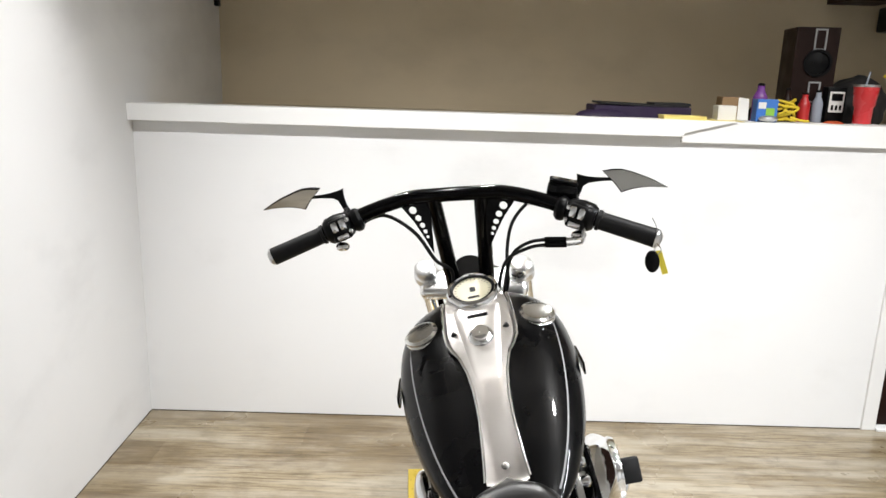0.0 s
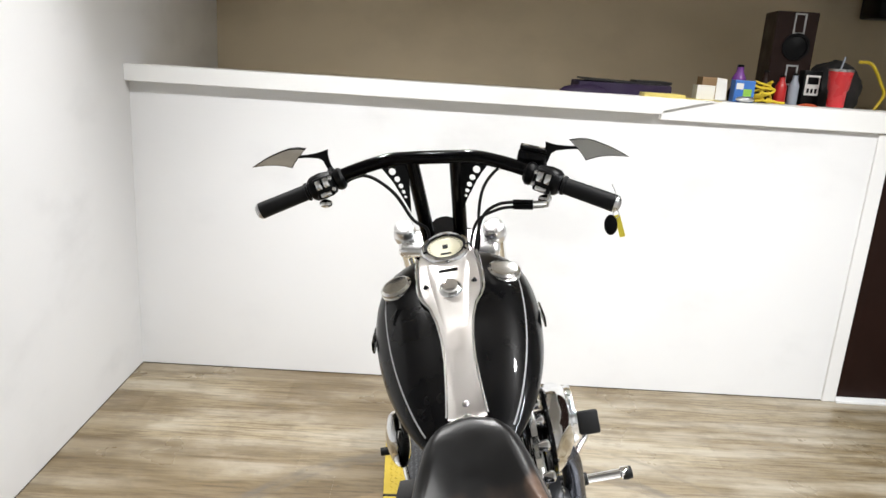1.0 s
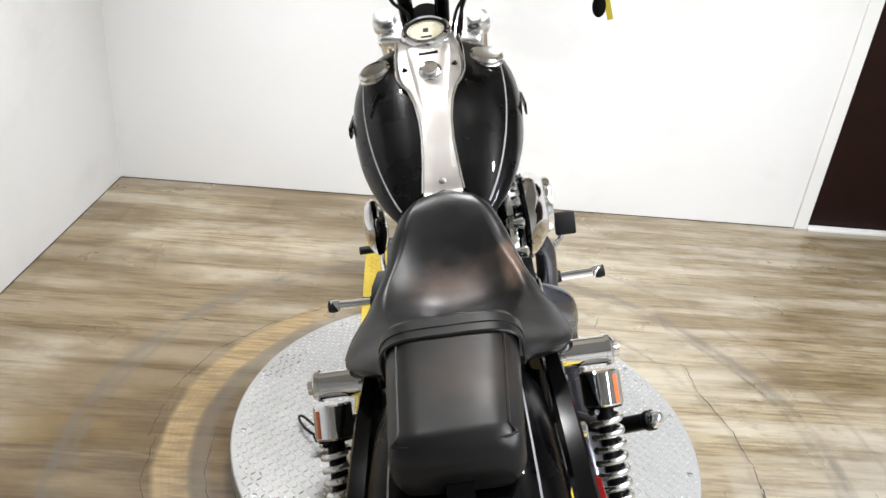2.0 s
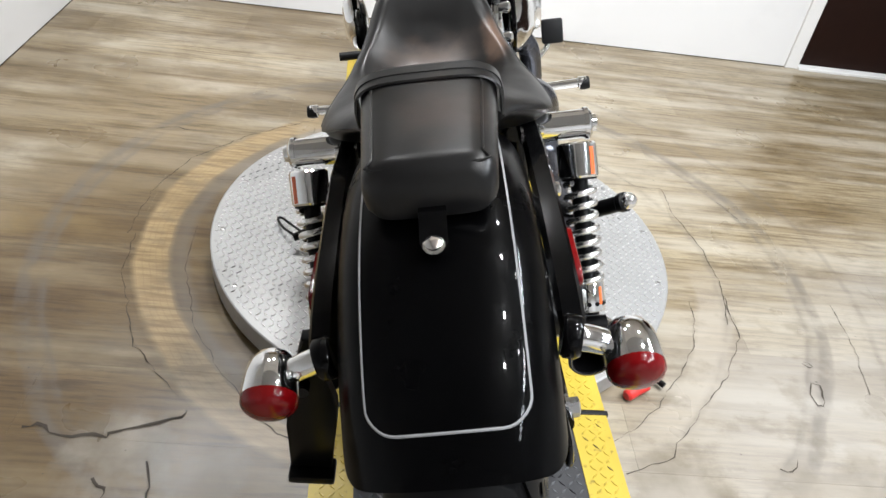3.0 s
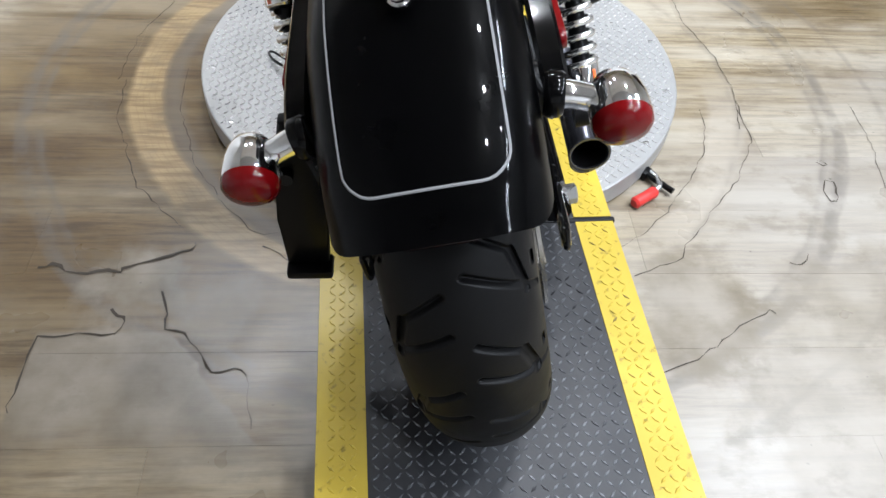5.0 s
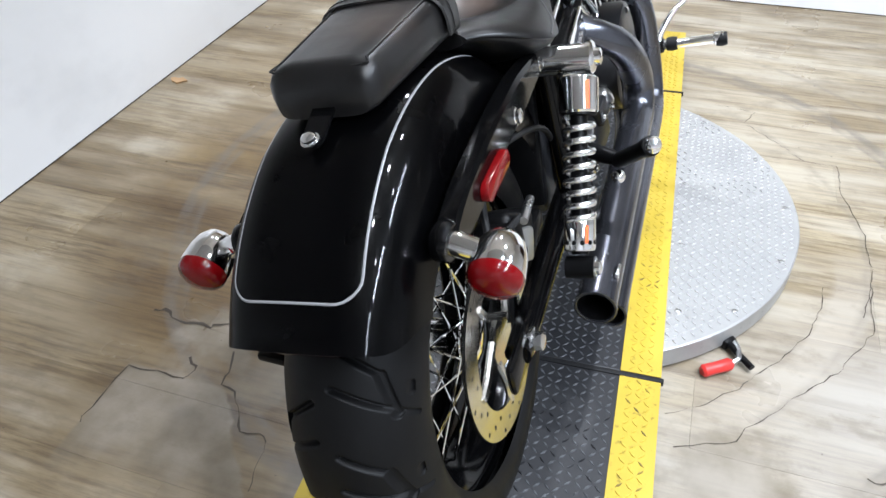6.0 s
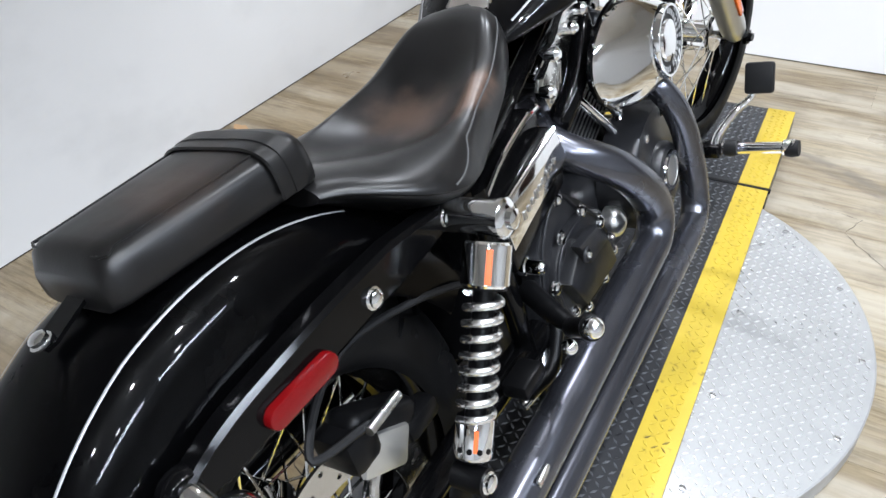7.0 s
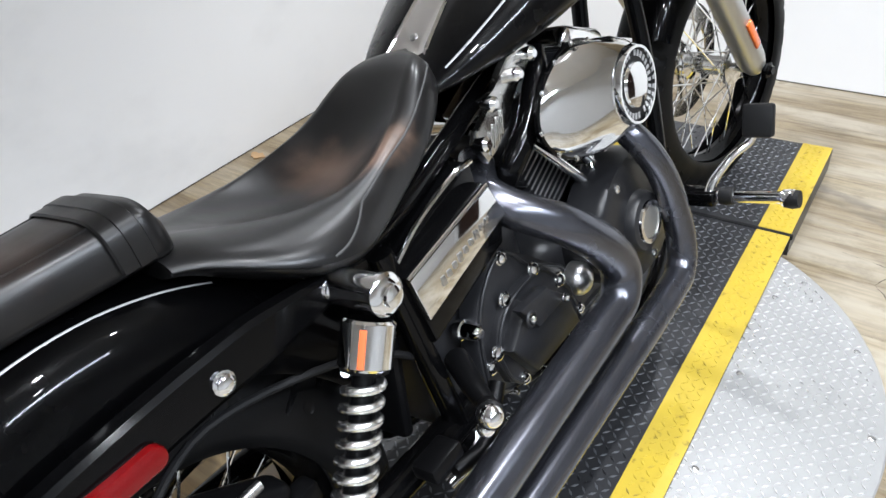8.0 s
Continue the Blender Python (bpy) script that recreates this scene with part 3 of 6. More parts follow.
bike.matrix_basis = Matrix.Translation((-0.0698, 0.1201, 0.0655)) @ pose(0, 0, 0, 0, 0, 0.25) @ pose(0, 0, 0, 0, -13.25, 0)
AX, FA = Vector((0, 0, 0.325)), Vector((0, 1.66, 0.335))
RAKE, STEER = radians(34.0), radians(-11.5)
HEAD = Vector((0, -math.sin(RAKE), math.cos(RAKE)))
FORK_TOP = FA + HEAD * 0.83
PIVOT = FA + Vector((0, -0.05, 0))
STEERED = Matrix.Translation(PIVOT) @ Matrix.Rotation(STEER, 4, HEAD) @ Matrix.Translation(-PIVOT)


def bp(name, bm, material, parent=bike, label="", steered=False, angle=40):
    if steered:
        bmesh.ops.transform(bm, matrix=STEERED, verts=bm.verts)
    while parent != bike and parent.parent != bike:
        parent = parent.parent
    return part(name, bm, material, parent, label, angle=angle)


def tyre_mesh(c, rad, width, depth, rows, grooves):
    """A tyre round the x axis: rounded carcass with moulded grooves."""
    nu, nv = 230, rows
    verts, faces = [], []
    for j in range(nv):
        phi = 2 * math.pi * j / nv
        for i in range(nu):
            s = -1 + 2 * i / (nu - 1)
            a = s * radians(118)
            x = width / 2 * math.sin(a) / math.sin(radians(90)) * (1.0 if abs(a) < radians(90) else 1.0)
            r = rad - depth + depth * (math.cos(a) if abs(a) < radians(90) else math.cos(a) * 0.55)
            cut = grooves(s, phi) if abs(s) < 0.66 else 0.0
            r -= cut * 0.009
            verts.append((c[0] + x, c[1] + r * math.cos(phi), c[2] + r * math.sin(phi)))
    for j in range(nv):
        k = (j + 1) % nv
        for i in range(nu - 1):
            faces.append((j * nu + i, j * nu + i + 1, k * nu + i + 1, k * nu + i))
    bm = bmesh.new()
    vs = [bm.verts.new(v) for v in verts]
    for f in faces:
        bm.faces.new([vs[i] for i in f])
    return bm


STROKES = (((0.012, 0.018), (0.055, 0.048), 0.0046), ((0.055, 0.048), (0.071, 0.1), 0.0068), ((0.01, 0.064), (0.095, 0.108), 0.0046), ((0.088, 0.064), (0.088, 0.074), 0.0055))


def hooks(s, phi):
    """Cross strokes on each side joined by a slanting link, with a wear dot beside it; soft-edged grooves."""
    lat, best = abs(s) * 0.15, 0.0
    u = ((phi * 16 / (2 * math.pi) + (0.0 if s > 0 else 0.5)) % 1.0) * 0.127
    for (ax, ay), (bx, by), wide in STROKES:
        dx, dy = bx - ax, by - ay
        k = min(1.0, max(0.0, ((lat - ax) * dx + (u - ay) * dy) / (dx * dx + dy * dy)))
        far = math.hypot(lat - ax - k * dx, u - ay - k * dy)
        best = max(best, min(1.0, max(0.0, (wide - far) / 0.003)))
    return best


def ribs(s, phi):
    u = (phi * 34 / (2 * math.pi)) % 1.0
    return 1.0 if abs(s) < 0.05 or (abs(abs(s) - 0.38) < 0.2 and abs(u - 0.5 - 0.6 * abs(s)) < 0.12) else 0.0


def wheel(name, c, tyre_r, tyre_w, tyre_h, rim_r, rim_w, rows, grooves, steered, spokes=40):
    w = new(name)
    w.parent = bike
    c = Vector(c)
    bp("tyre", tyre_mesh(c, tyre_r, tyre_w, tyre_h, rows, grooves), "tyre", w, "black rubber tyre with moulded grooves", steered, 60)
    prof = [(0, rim_r), (0.06, rim_r + 0.004), (0.12, rim_r - 0.006), (0.3, rim_r - 0.012), (0.42, rim_r - 0.026), (0.58, rim_r - 0.026), (0.7, rim_r - 0.012), (0.88, rim_r - 0.006), (0.94, rim_r + 0.004), (1, rim_r)]
    rim = turned(prof, c + Vector((-rim_w / 2, 0, 0)), c + Vector((rim_w / 2, 0, 0)), 72, caps=False)
    turned([(0, rim_r), (0, rim_r + 0.012), (1, rim_r + 0.012), (1, rim_r)], c + Vector((-rim_w / 2, 0, 0)), c + Vector((rim_w / 2, 0, 0)), 72, rim, caps=False)
    bp("rim", rim, "gloss_black", w, "", steered)
    hub = turned([(0, 0.02), (0.05, 0.045), (0.14, 0.045), (0.2, 0.026), (0.8, 0.026), (0.86, 0.045), (0.95, 0.045), (1, 0.02)], c + Vector((-0.07, 0, 0)), c + Vector((0.07, 0, 0)), 32)
    bp("hub", hub, "chrome", w, "", steered)
    a0, b0 = Vector((0.0, 0.0, 0.0)), Vector((0, 0, 1))
    unit = None
    for k in range(spokes):
        side = 1 if k % 2 else -1
        a = 2 * math.pi * k / spokes
        lead = radians(52) * (1 if (k // 2) % 2 else -1)
        p = c + Vector((side * 0.052, 0.042 * math.cos(a + lead), 0.042 * math.sin(a + lead)))
        q = c + Vector((side * 0.012, (rim_r - 0.024) * math.cos(a), (rim_r - 0.024) * math.sin(a)))
        if steered:
            p, q = STEERED @ p, STEERED @ q
        m = Matrix.Translation(p) @ (q - p).to_track_quat("Z", "Y").to_matrix().to_4x4() @ Matrix.Diagonal((1, 1, (q - p).length, 1))
        if unit is None:
            unit = part("spoke", rod(a0, b0, 0.0019, seg=6), "chrome", w)
            unit.matrix_basis = m
        else:
            share("spoke", unit, w, m)
    return w


rear_wheel = wheel("rear_wheel", AX, 0.324, 0.178, 0.088, 0.222, 0.118, 1300, hooks, False)
front_wheel = wheel("front_wheel", FA, 0.335, 0.1, 0.072, 0.258, 0.06, 300, ribs, True)


def rotor(c, r, x, parent, steered, name="brake_disc"):
    gaps = [circle(0, 0, r * 0.7, 48)]
    for k in range(36):
        a, rr = 2 * math.pi * k / 36, r * (0.94, 0.86, 0.78)[k % 3]
        gaps.append(circle(rr * math.cos(a), rr * math.sin(a), 0.0038, 8))
    ring = holed(circle(0, 0, r, 72), gaps, 0.005, Matrix.Translation((x - 0.0025, c[1], c[2])) @ pose(0, 0, 0, 90, 0, 90))
    disc = bp(name, ring, "brass", parent, "drilled steel brake disc with a gold carrier", steered, 30)
    carrier = bmesh.new()
    for k in range(5):
        a = 2 * math.pi * k / 5
        ca, sa = math.cos(a), math.sin(a)
        cb, sb = math.cos(a + 0.75), math.sin(a + 0.75)
        p, q = Vector((x, c[1] + 0.035 * ca, c[2] + 0.035 * sa)), Vector((x, c[1] + 0.74 * r * cb, c[2] + 0.74 * r * sb))
        tube([p, (p + q) / 2 + Vector((0, -0.012 * sa, 0.012 * ca)), q], 0.0065, 8, carrier)
    turned([(0, 0.04), (1, 0.04)], Vector((x - 0.004, c[1], c[2])), Vector((x + 0.004, c[1], c[2])), 32, carrier)
    bp("carrier", carrier, "disc_steel", disc, "", steered)
    return disc


M["disc_steel"] = plain("warm_brake_steel", (0.6, 0.585, 0.55), 0.24, 1.0, 0.12, 120, 0.06)
rear_disc = rotor(AX, 0.146, 0.098, bike, False)
rear_disc.data.materials[0] = M["disc_steel"]
front_disc = rotor(FA, 0.146, -0.075, bike, True)
front_disc.data.materials[0] = M["disc_steel"]

# rear fender: a shell round the tyre with soft shoulders


def FRAD(a):
    return float(np.interp(math.degrees(a), [43, 60, 75, 100, 150], [0.386, 0.398, 0.407, 0.411, 0.411]))



def fender_ring(a, r, half, drop, scale=1.0, n=34):
    """One cross section of the fender, from side to side: a crowned top that rolls over into upright sides."""
    out = []
    for i in range(n):
        s = -1 + 2 * i / (n - 1)
        t = abs(s) * math.pi / 2
        x = half * math.sin(t) ** 0.667 * (1 if s > 0 else -1)
        rr = r - drop * scale * (1 - math.cos(t) ** 0.667)
        out.append(Vector((x, -rr * math.cos(a), AX.z + rr * math.sin(a))))
    return out


def fender_half(a):
    return 0.114


shell = bmesh.new()
outer = []
for v in np.linspace(0, 1, 46):
    row = []
    for i in range(34):
        # the rear lip is cut away in a round corner at each side
        e = abs(-1 + 2 * i / 33)
        a = radians(41.5 + 7.5 * max(0.0, (e - 0.45) / 0.55) ** 2.2)
        a += (radians(150) - a) * v
        row.append(fender_ring(a, FRAD(a), fender_half(a), 0.108)[i])
    outer.append(row)
rings(shell, outer, closed=False, caps=False)
bmesh.ops.solidify(shell, geom=list(shell.faces), thickness=0.004)
fender = bp("rear_fender", shell, "paint", bike, "gloss black steel fender with a silver pinstripe", angle=50)


def on_fender(a, x, lift=0.0012):
    """A point on the fender's skin at the angle a, x from its middle."""
    ring = fender_ring(a, FRAD(a) + lift, fender_half(a), 0.108, n=400)
    return min(ring, key=lambda p: abs(p.x - x))


def ribbon(points, width, ups):
    """A thin raised band that follows points, lying on a skin with the normals ups."""
    bm = bmesh.new()
    prev = None
    for i, p in enumerate(points):
        d = (points[min(i + 1, len(points) - 1)] - points[max(i - 1, 0)]).normalized()
        side = d.cross(ups[i]).normalized() * width / 2
        row = [bm.verts.new(p - side), bm.verts.new(p + ups[i] * 0.0007), bm.verts.new(p + side)]
        if prev:
            bm.faces.new((prev[0], prev[1], row[1], row[0]))
            bm.faces.new((prev[1], prev[2], row[2], row[1]))
        prev = row
    return bm


def stripe_path():
    pts = []
    lo, wid, cr = radians(49.0), 0.078, 0.03
    for v in np.linspace(118, 54.5, 26):
        pts.append((radians(v), -wid))
    for t in np.linspace(0, math.pi / 2, 8)[1:]:
        pts.append((lo + (cr / 0.39) * (1 - math.sin(t)), -wid + cr * (1 - math.cos(t))))
    for x in np.linspace(-wid + cr, wid - cr, 12)[1:-1]:
        pts.append((lo, x))
    for t in np.linspace(math.pi / 2, 0, 8):
        pts.append((lo + (cr / 0.39) * (1 - math.sin(t)), wid - cr * (1 - math.cos(t))))
    for v in np.linspace(54.5, 118, 26)[1:]:
        pts.append((radians(v), wid))
    return pts


def fender_normal(a, x):
    out = Vector((0, -math.cos(a), math.sin(a)))
    return (out + Vector((0.9 * x / 0.118, 0, 0))).normalized()


sp = stripe_path()
bp("pinstripe", ribbon([on_fender(a, x) for a, x in sp], 0.0029, [fender_normal(a, x) for a, x in sp]), "pinstripe", fender, "silver painted pinstripe")
# dark red block put in for a red reflection on the fender
bp("red_reflection_block", box((0.08, 0.016, 0.026), (0, -0.255, 0.56), 0.006, Matrix.Rotation(radians(-40), 3, "X")), "dark_red", fender, "dark red block for a red reflection under the fender's rear lip")

# struts, reflectors, turn signals
for sx in (-1, 1):
    bar = bmesh.new()
    secs = []
    for t in np.linspace(0, 1, 22):
        y = 0.33 - 0.475 * t
        zc = 0.617 + 0.012 * math.sin(math.pi * t) - 0.012 * t
        h = 0.027 * min(1.0, 0.35 + 2.0 * t) * (1.0 if t < 0.8 else math.sqrt(max(0.05, 1 - ((t - 0.8) / 0.2) ** 2 * 0.9)))
        xo, xi = sx * 0.146, sx * 0.122
        secs.append([Vector((xi, y, zc - h)), Vector((xo - sx * 0.004, y, zc - h)), Vector((xo, y, zc - h + 0.006)), Vector((xo, y, zc + h - 0.006)), Vector((xo - sx * 0.004, y, zc + h)), Vector((xi, y, zc + h))])
    rings(bar, secs)
    strut = bp("fender_strut", bar, "gloss_black", bike, "gloss black fender strut", angle=25)
    bp("strut_bolt", bolt((sx * 0.146, 0.12, 0.617), (sx, 0, 0), 0.0105, 0.011), "chrome", strut, "chrome bolt head")
    bp("strut_bolt", bolt((sx * 0.146, 0.27, 0.622), (sx, 0, 0), 0.01, 0.01), "chrome", strut)
    ends = [(0.036 + 0.0125 * math.cos(t), 0.0125 * math.sin(t)) for t in np.linspace(-math.pi / 2, math.pi / 2, 9)]
    ends += [(-x, -y) for x, y in ends]
    refl = prism(ends, 0.01, Matrix.Translation((0.1465 if sx > 0 else -0.1565, -0.005, 0.606)) @ pose(0, 0, 0, 90, 0, 90), bevel=0.003)
    bp("side_reflector", refl, "red_lens", strut, "long red side reflector")
    sig = new("turn_signal")
    sig.parent = bike
    sig["label"] = "chrome bullet turn signal with a red lens"
    c = Vector((sx * 0.19, -0.161, 0.585))
    back = Vector((0, -1, -0.25)).normalized()
    bp("housing", turned([(0, 0.004), (0.03, 0.012), (0.12, 0.02), (0.32, 0.0265), (0.6, 0.03), (0.95, 0.031), (1, 0.0305)], c - back * 0.052, c + back * 0.004, 32), "chrome", sig)
    bp("lens", turned([(0, 0.0305), (0.35, 0.03), (0.6, 0.0265), (0.82, 0.019), (0.95, 0.0095), (1, 0.003)], c + back * 0.004, c + back * 0.025, 32), "red_lens", sig)
    bp("stem", tube([(sx * 0.122, -0.135, 0.608), (sx * 0.145, -0.138, 0.604), c - back * 0.022 + Vector((-sx * 0.018, 0, 0.003))], [0.0155, 0.0145, 0.0135], 16), "chrome", sig)
    bp("clamp", turned([(0, 0.021), (0.2, 0.024), (0.8, 0.024), (1, 0.021)], (sx * 0.119, -0.134, 0.608), (sx * 0.139, -0.137, 0.605), 20), "gloss_black", sig)

# shocks
for sx in (-1, 1):
    top, eye = Vector((sx * 0.2, 0.272, 0.607)), Vector((sx * 0.2, 0.113, 0.368))
    ax = (eye - top).normalized()
    shock = new("rear_shock")
    shock.parent = bike
    shock["label"] = "chrome coil-over rear shock"
    bp("upper_cover", turned([(0, 0.026), (0.06, 0.0292), (0.94, 0.0292), (1, 0.0265)], top + ax * 0.012, top + ax * 0.064, 32), "chrome", shock)
    bp("damper", rod(top + ax * 0.06, eye - ax * 0.02, 0.013), "satin_black", shock)
    coil, turns, n = [], 8.0, 290
    side = ax.orthogonal().normalized()
    up = ax.cross(side)
    L0, L1 = 0.07, 0.218
    for i in range(n + 1):
        t = i / n
        coil.append(top + ax * (L0 + (L1 - L0) * t) + 0.0198 * (math.cos(2 * math.pi * turns * t) * side + math.sin(2 * math.pi * turns * t) * up))
    bp("spring", tube(coil, 0.0052, 10, steps=1), "spring", shock, "polished steel coil spring")
    bp("lower_sleeve", turned([(0, 0.0215), (0.08, 0.023), (0.92, 0.023), (1, 0.0215)], top + ax * 0.214, top + ax * 0.262, 32), "chrome", shock)
    for k in range(12):
        w = 2 * math.pi * k / 12
        ro = side * math.cos(w) + up * math.sin(w)
        q = top + ax * 0.25 + ro * 0.0223
        # black disc stands in for the shade inside each hole
        bp("cup_hole_disc", turned([(0, 0.0035), (1, 0.0035)], q, q + ro * 0.0012, 10), "satin_black", shock)
    bp("spring_seat", turned([(0, 0.026), (1, 0.026)], top + ax * 0.06, top + ax * 0.067, 24), "satin_black", shock)
    bp("lower_eye", rod(eye + Vector((-sx * 0.02, 0, 0)), eye + Vector((sx * 0.022, 0, 0)), 0.017), "satin_black", shock)
    bp("lower_bolt", bolt(eye + Vector((sx * 0.022, 0, 0)), (sx, 0, 0), 0.011, 0.01), "chrome", shock)
    bp("upper_mount", rod((sx * 0.12, 0.283, 0.618), (sx * 0.214, 0.283, 0.618), 0.0215, seg=24), "chrome", shock, "chrome upper shock sleeve")
    bp("upper_bolt", turned([(0, 0.024), (0.3, 0.024), (0.5, 0.02), (0.55, 0.013), (0.9, 0.012), (1, 0.007)], (sx * 0.214, 0.283, 0.618), (sx * 0.234, 0.283, 0.618), 24), "chrome", shock)
    for c0, wdt in ((0.03, 0.011),):
        q = top + ax * 0.04
        back = Vector((sx * 0.55, -0.8, 0.1)).normalized()
        back = (back - ax * back.dot(ax)).normalized()
        tang = ax.cross(back)
        st = bmesh.new()
        rings(st, [[q + ax * h + (back * math.cos(w) + tang * math.sin(w)) * 0.0297 for w in np.linspace(-0.13, 0.13, 5)] for h in (-0.02, 0.02)], closed=False, caps=False)
        bp("orange_strip", st, "orange", shock, "narrow orange strip on the shock")
        st = bmesh.new()
        rings(st, [[q + ax * (0.198 + h) + (back * math.cos(w) + tang * math.sin(w)) * 0.0236 for w in np.linspace(-0.11, 0.11, 5)] for h in (-0.013, 0.013)], closed=False, caps=False)
        bp("orange_strip", st, "orange", shock)

# frame and swingarm
frame_part = new("frame_tubes")
frame_part.parent = bike
for sx in (-1, 1):
    bp("upper_rail", tube([(sx * 0.04, 1.16, 0.84), (sx * 0.045, 0.9, 0.72), (sx * 0.06, 0.68, 0.66), (sx * 0.1, 0.45, 0.625), (sx * 0.115, 0.28, 0.615)], 0.016, 12), "gloss_black", frame_part)
    bp("lower_rail", tube([(sx * 0.045, 1.22, 0.78), (sx * 0.07, 1.2, 0.5), (sx * 0.09, 1.12, 0.2), (sx * 0.13, 0.9, 0.13), (sx * 0.13, 0.5, 0.14), (sx * 0.125, 0.4, 0.25), (sx * 0.12, 0.37, 0.6)], 0.017, 12), "gloss_black", frame_part)
    bp("swingarm", tube([(sx * 0.115, 0.44, 0.3), (sx * 0.125, 0.2, 0.32), (sx * 0.132, -0.03, 0.325)], [0.026, 0.022, 0.02], 12), "gloss_black", frame_part)
    bp("axle_plate", box((0.014, 0.13, 0.05), (sx * 0.136, -0.02, 0.325), 0.008), "gloss_black", frame_part, "gloss black axle plate")
    bp("axle_nut", turned([(0, 0.02), (0.25, 0.02), (0.26, 0.0145), (0.9, 0.0145), (1, 0.009)], (sx * 0.143, 0, 0.325), (sx * 0.164, 0, 0.325), 6), "steel", frame_part, "steel axle nut")
bp("head_tube", rod(FORK_TOP - HEAD * 0.28 + Vector((0, -0.05, 0)), FORK_TOP - HEAD * 0.04 + Vector((0, -0.05, 0)), 0.036), "gloss_black", frame_part)

# rear caliper
cal = new("rear_caliper")
cal.parent = bike
cal["label"] = "black and grey brake caliper over the disc"
body = box((0.05, 0.115, 0.062), (0.115, 0.075, 0.462), 0.014, Matrix.Rotation(radians(-32), 3, "X"), 3)
block(body, (0.062, 0.05, 0.05), (0.118, 0.035, 0.48), 0.012)
block(body, (0.03, 0.06, 0.03), (0.13, 0.13, 0.43), 0.008)
bp("caliper_body", body, "satin_black", cal)
bp("caliper_window", box((0.012, 0.074, 0.05), (0.14, 0.062, 0.448), 0.006, Matrix.Rotation(radians(-32), 3, "X")), "alloy", cal, "bare grey caliper window")
bp("banjo_bolt", rod((0.15, 0.1, 0.5), (0.156, 0.04, 0.505), 0.006), "steel", cal)
bp("brake_hose", tube([(0.15, 0.05, 0.505), (0.13, -0.02, 0.52), (0.1, 0.1, 0.56), (0.12, 0.3, 0.5), (0.1, 0.45, 0.35)], 0.005, 8), "rubber", cal)

# seat
seat = new("rider_seat")
seat.parent = bike
seat["label"] = "black leather solo seat, worn and creased"


SEAT_ROWS = [(0.642, 0.02, 0.752, 0.735, 0.0), (0.628, 0.054, 0.765, 0.712, 0.005), (0.595, 0.084, 0.765, 0.685, 0.006), (0.55, 0.104, 0.746, 0.66, 0.003), (0.5, 0.117, 0.716, 0.64, -0.006), (0.44, 0.13, 0.7, 0.625, -0.014),
            (0.38, 0.149, 0.69, 0.613, -0.015), (0.32, 0.17, 0.694, 0.608, -0.013), (0.26, 0.168, 0.705, 0.63, -0.008), (0.21, 0.142, 0.722, 0.664, -0.003), (0.175, 0.108, 0.734, 0.692, 0.0), (0.15, 0.085, 0.735, 0.705, 0.0)]
#        y     half   top    bottom  crown


def seat_point(y, t):
    ys = [r[0] for r in SEAT_ROWS][::-1]
    acc = np.zeros(4)
    for d in (-0.024, -0.012, 0, 0.012, 0.024):
        acc += [float(np.interp(min(max(y + d, 0.15), 0.642), ys, [r[k] for r in SEAT_ROWS][::-1])) for k in (1, 2, 3, 4)]
    hw, zt, zb, cr = acc / 5
    if y > 0.602:
        hw *= math.sqrt(max(0.02, 1 - ((y - 0.602) / 0.0405) ** 2))
    c, s = math.cos(t), math.sin(t)
    mid = zb + 0.4 * (zt - zb)
    u = abs(c)
    side = 1 if c > 0 else -1
    if s < 0:
        return Vector((hw * abs(c) ** 0.7 * side * (0.97 + 0.03 * s), y, mid + (mid - zb) * -abs(s) ** 0.85))
    rim = sum(float(np.interp(y + d, [0.15, 0.225, 0.25, 0.28, 0.32, 0.36, 0.42, 0.58, 0.66], [0.16, 0.22, 0.34, 0.46, 0.56, 0.67, 0.76, 0.55, 0.3])) for d in (-0.02, -0.01, 0.0, 0.01, 0.02)) / 5
    dip = sum(float(np.interp(y + d, [0.15, 0.225, 0.26, 0.32, 0.4, 0.46, 0.54, 0.6], [0.0, 0.002, 0.01, 0.024, 0.034, 0.028, 0.006, -0.004])) for d in (-0.02, -0.01, 0.0, 0.01, 0.02)) / 5
    if u < rim:
        z = zt - dip * (1 - (u / rim) ** 2) ** 0.95
    else:
        z = mid + (zt - mid) * max(0.0, 1 - ((u - rim) / (1 - rim)) ** 2.3) ** 0.62
    return Vector((hw * u ** 0.9 * side, y, z))


def seat_mesh():
    return rings(bmesh.new(), [[seat_point(y, 2 * math.pi * i / 180) for i in range(180)] for y in np.linspace(0.642, 0.15, 110)])


bp("seat_pad", seat_mesh(), "leather", seat, angle=60)
for sx in (-1, 1):
    line = [seat_point(y, radians(28) if sx > 0 else radians(152)) for y in np.linspace(0.615, 0.36, 26)]
    line += [seat_point(0.36 - 0.1 * w, radians(28 - 26 * w) if sx > 0 else radians(152 + 26 * w)) for w in (0.2, 0.4, 0.6, 0.8)]
    bp("piping", tube(line, 0.0016, 6, steps=2), "stitch", seat, "stitched seam welt")

pill = new("pillion_pad")
pill.parent = bike
pill["label"] = "black leather passenger pad with a strap"


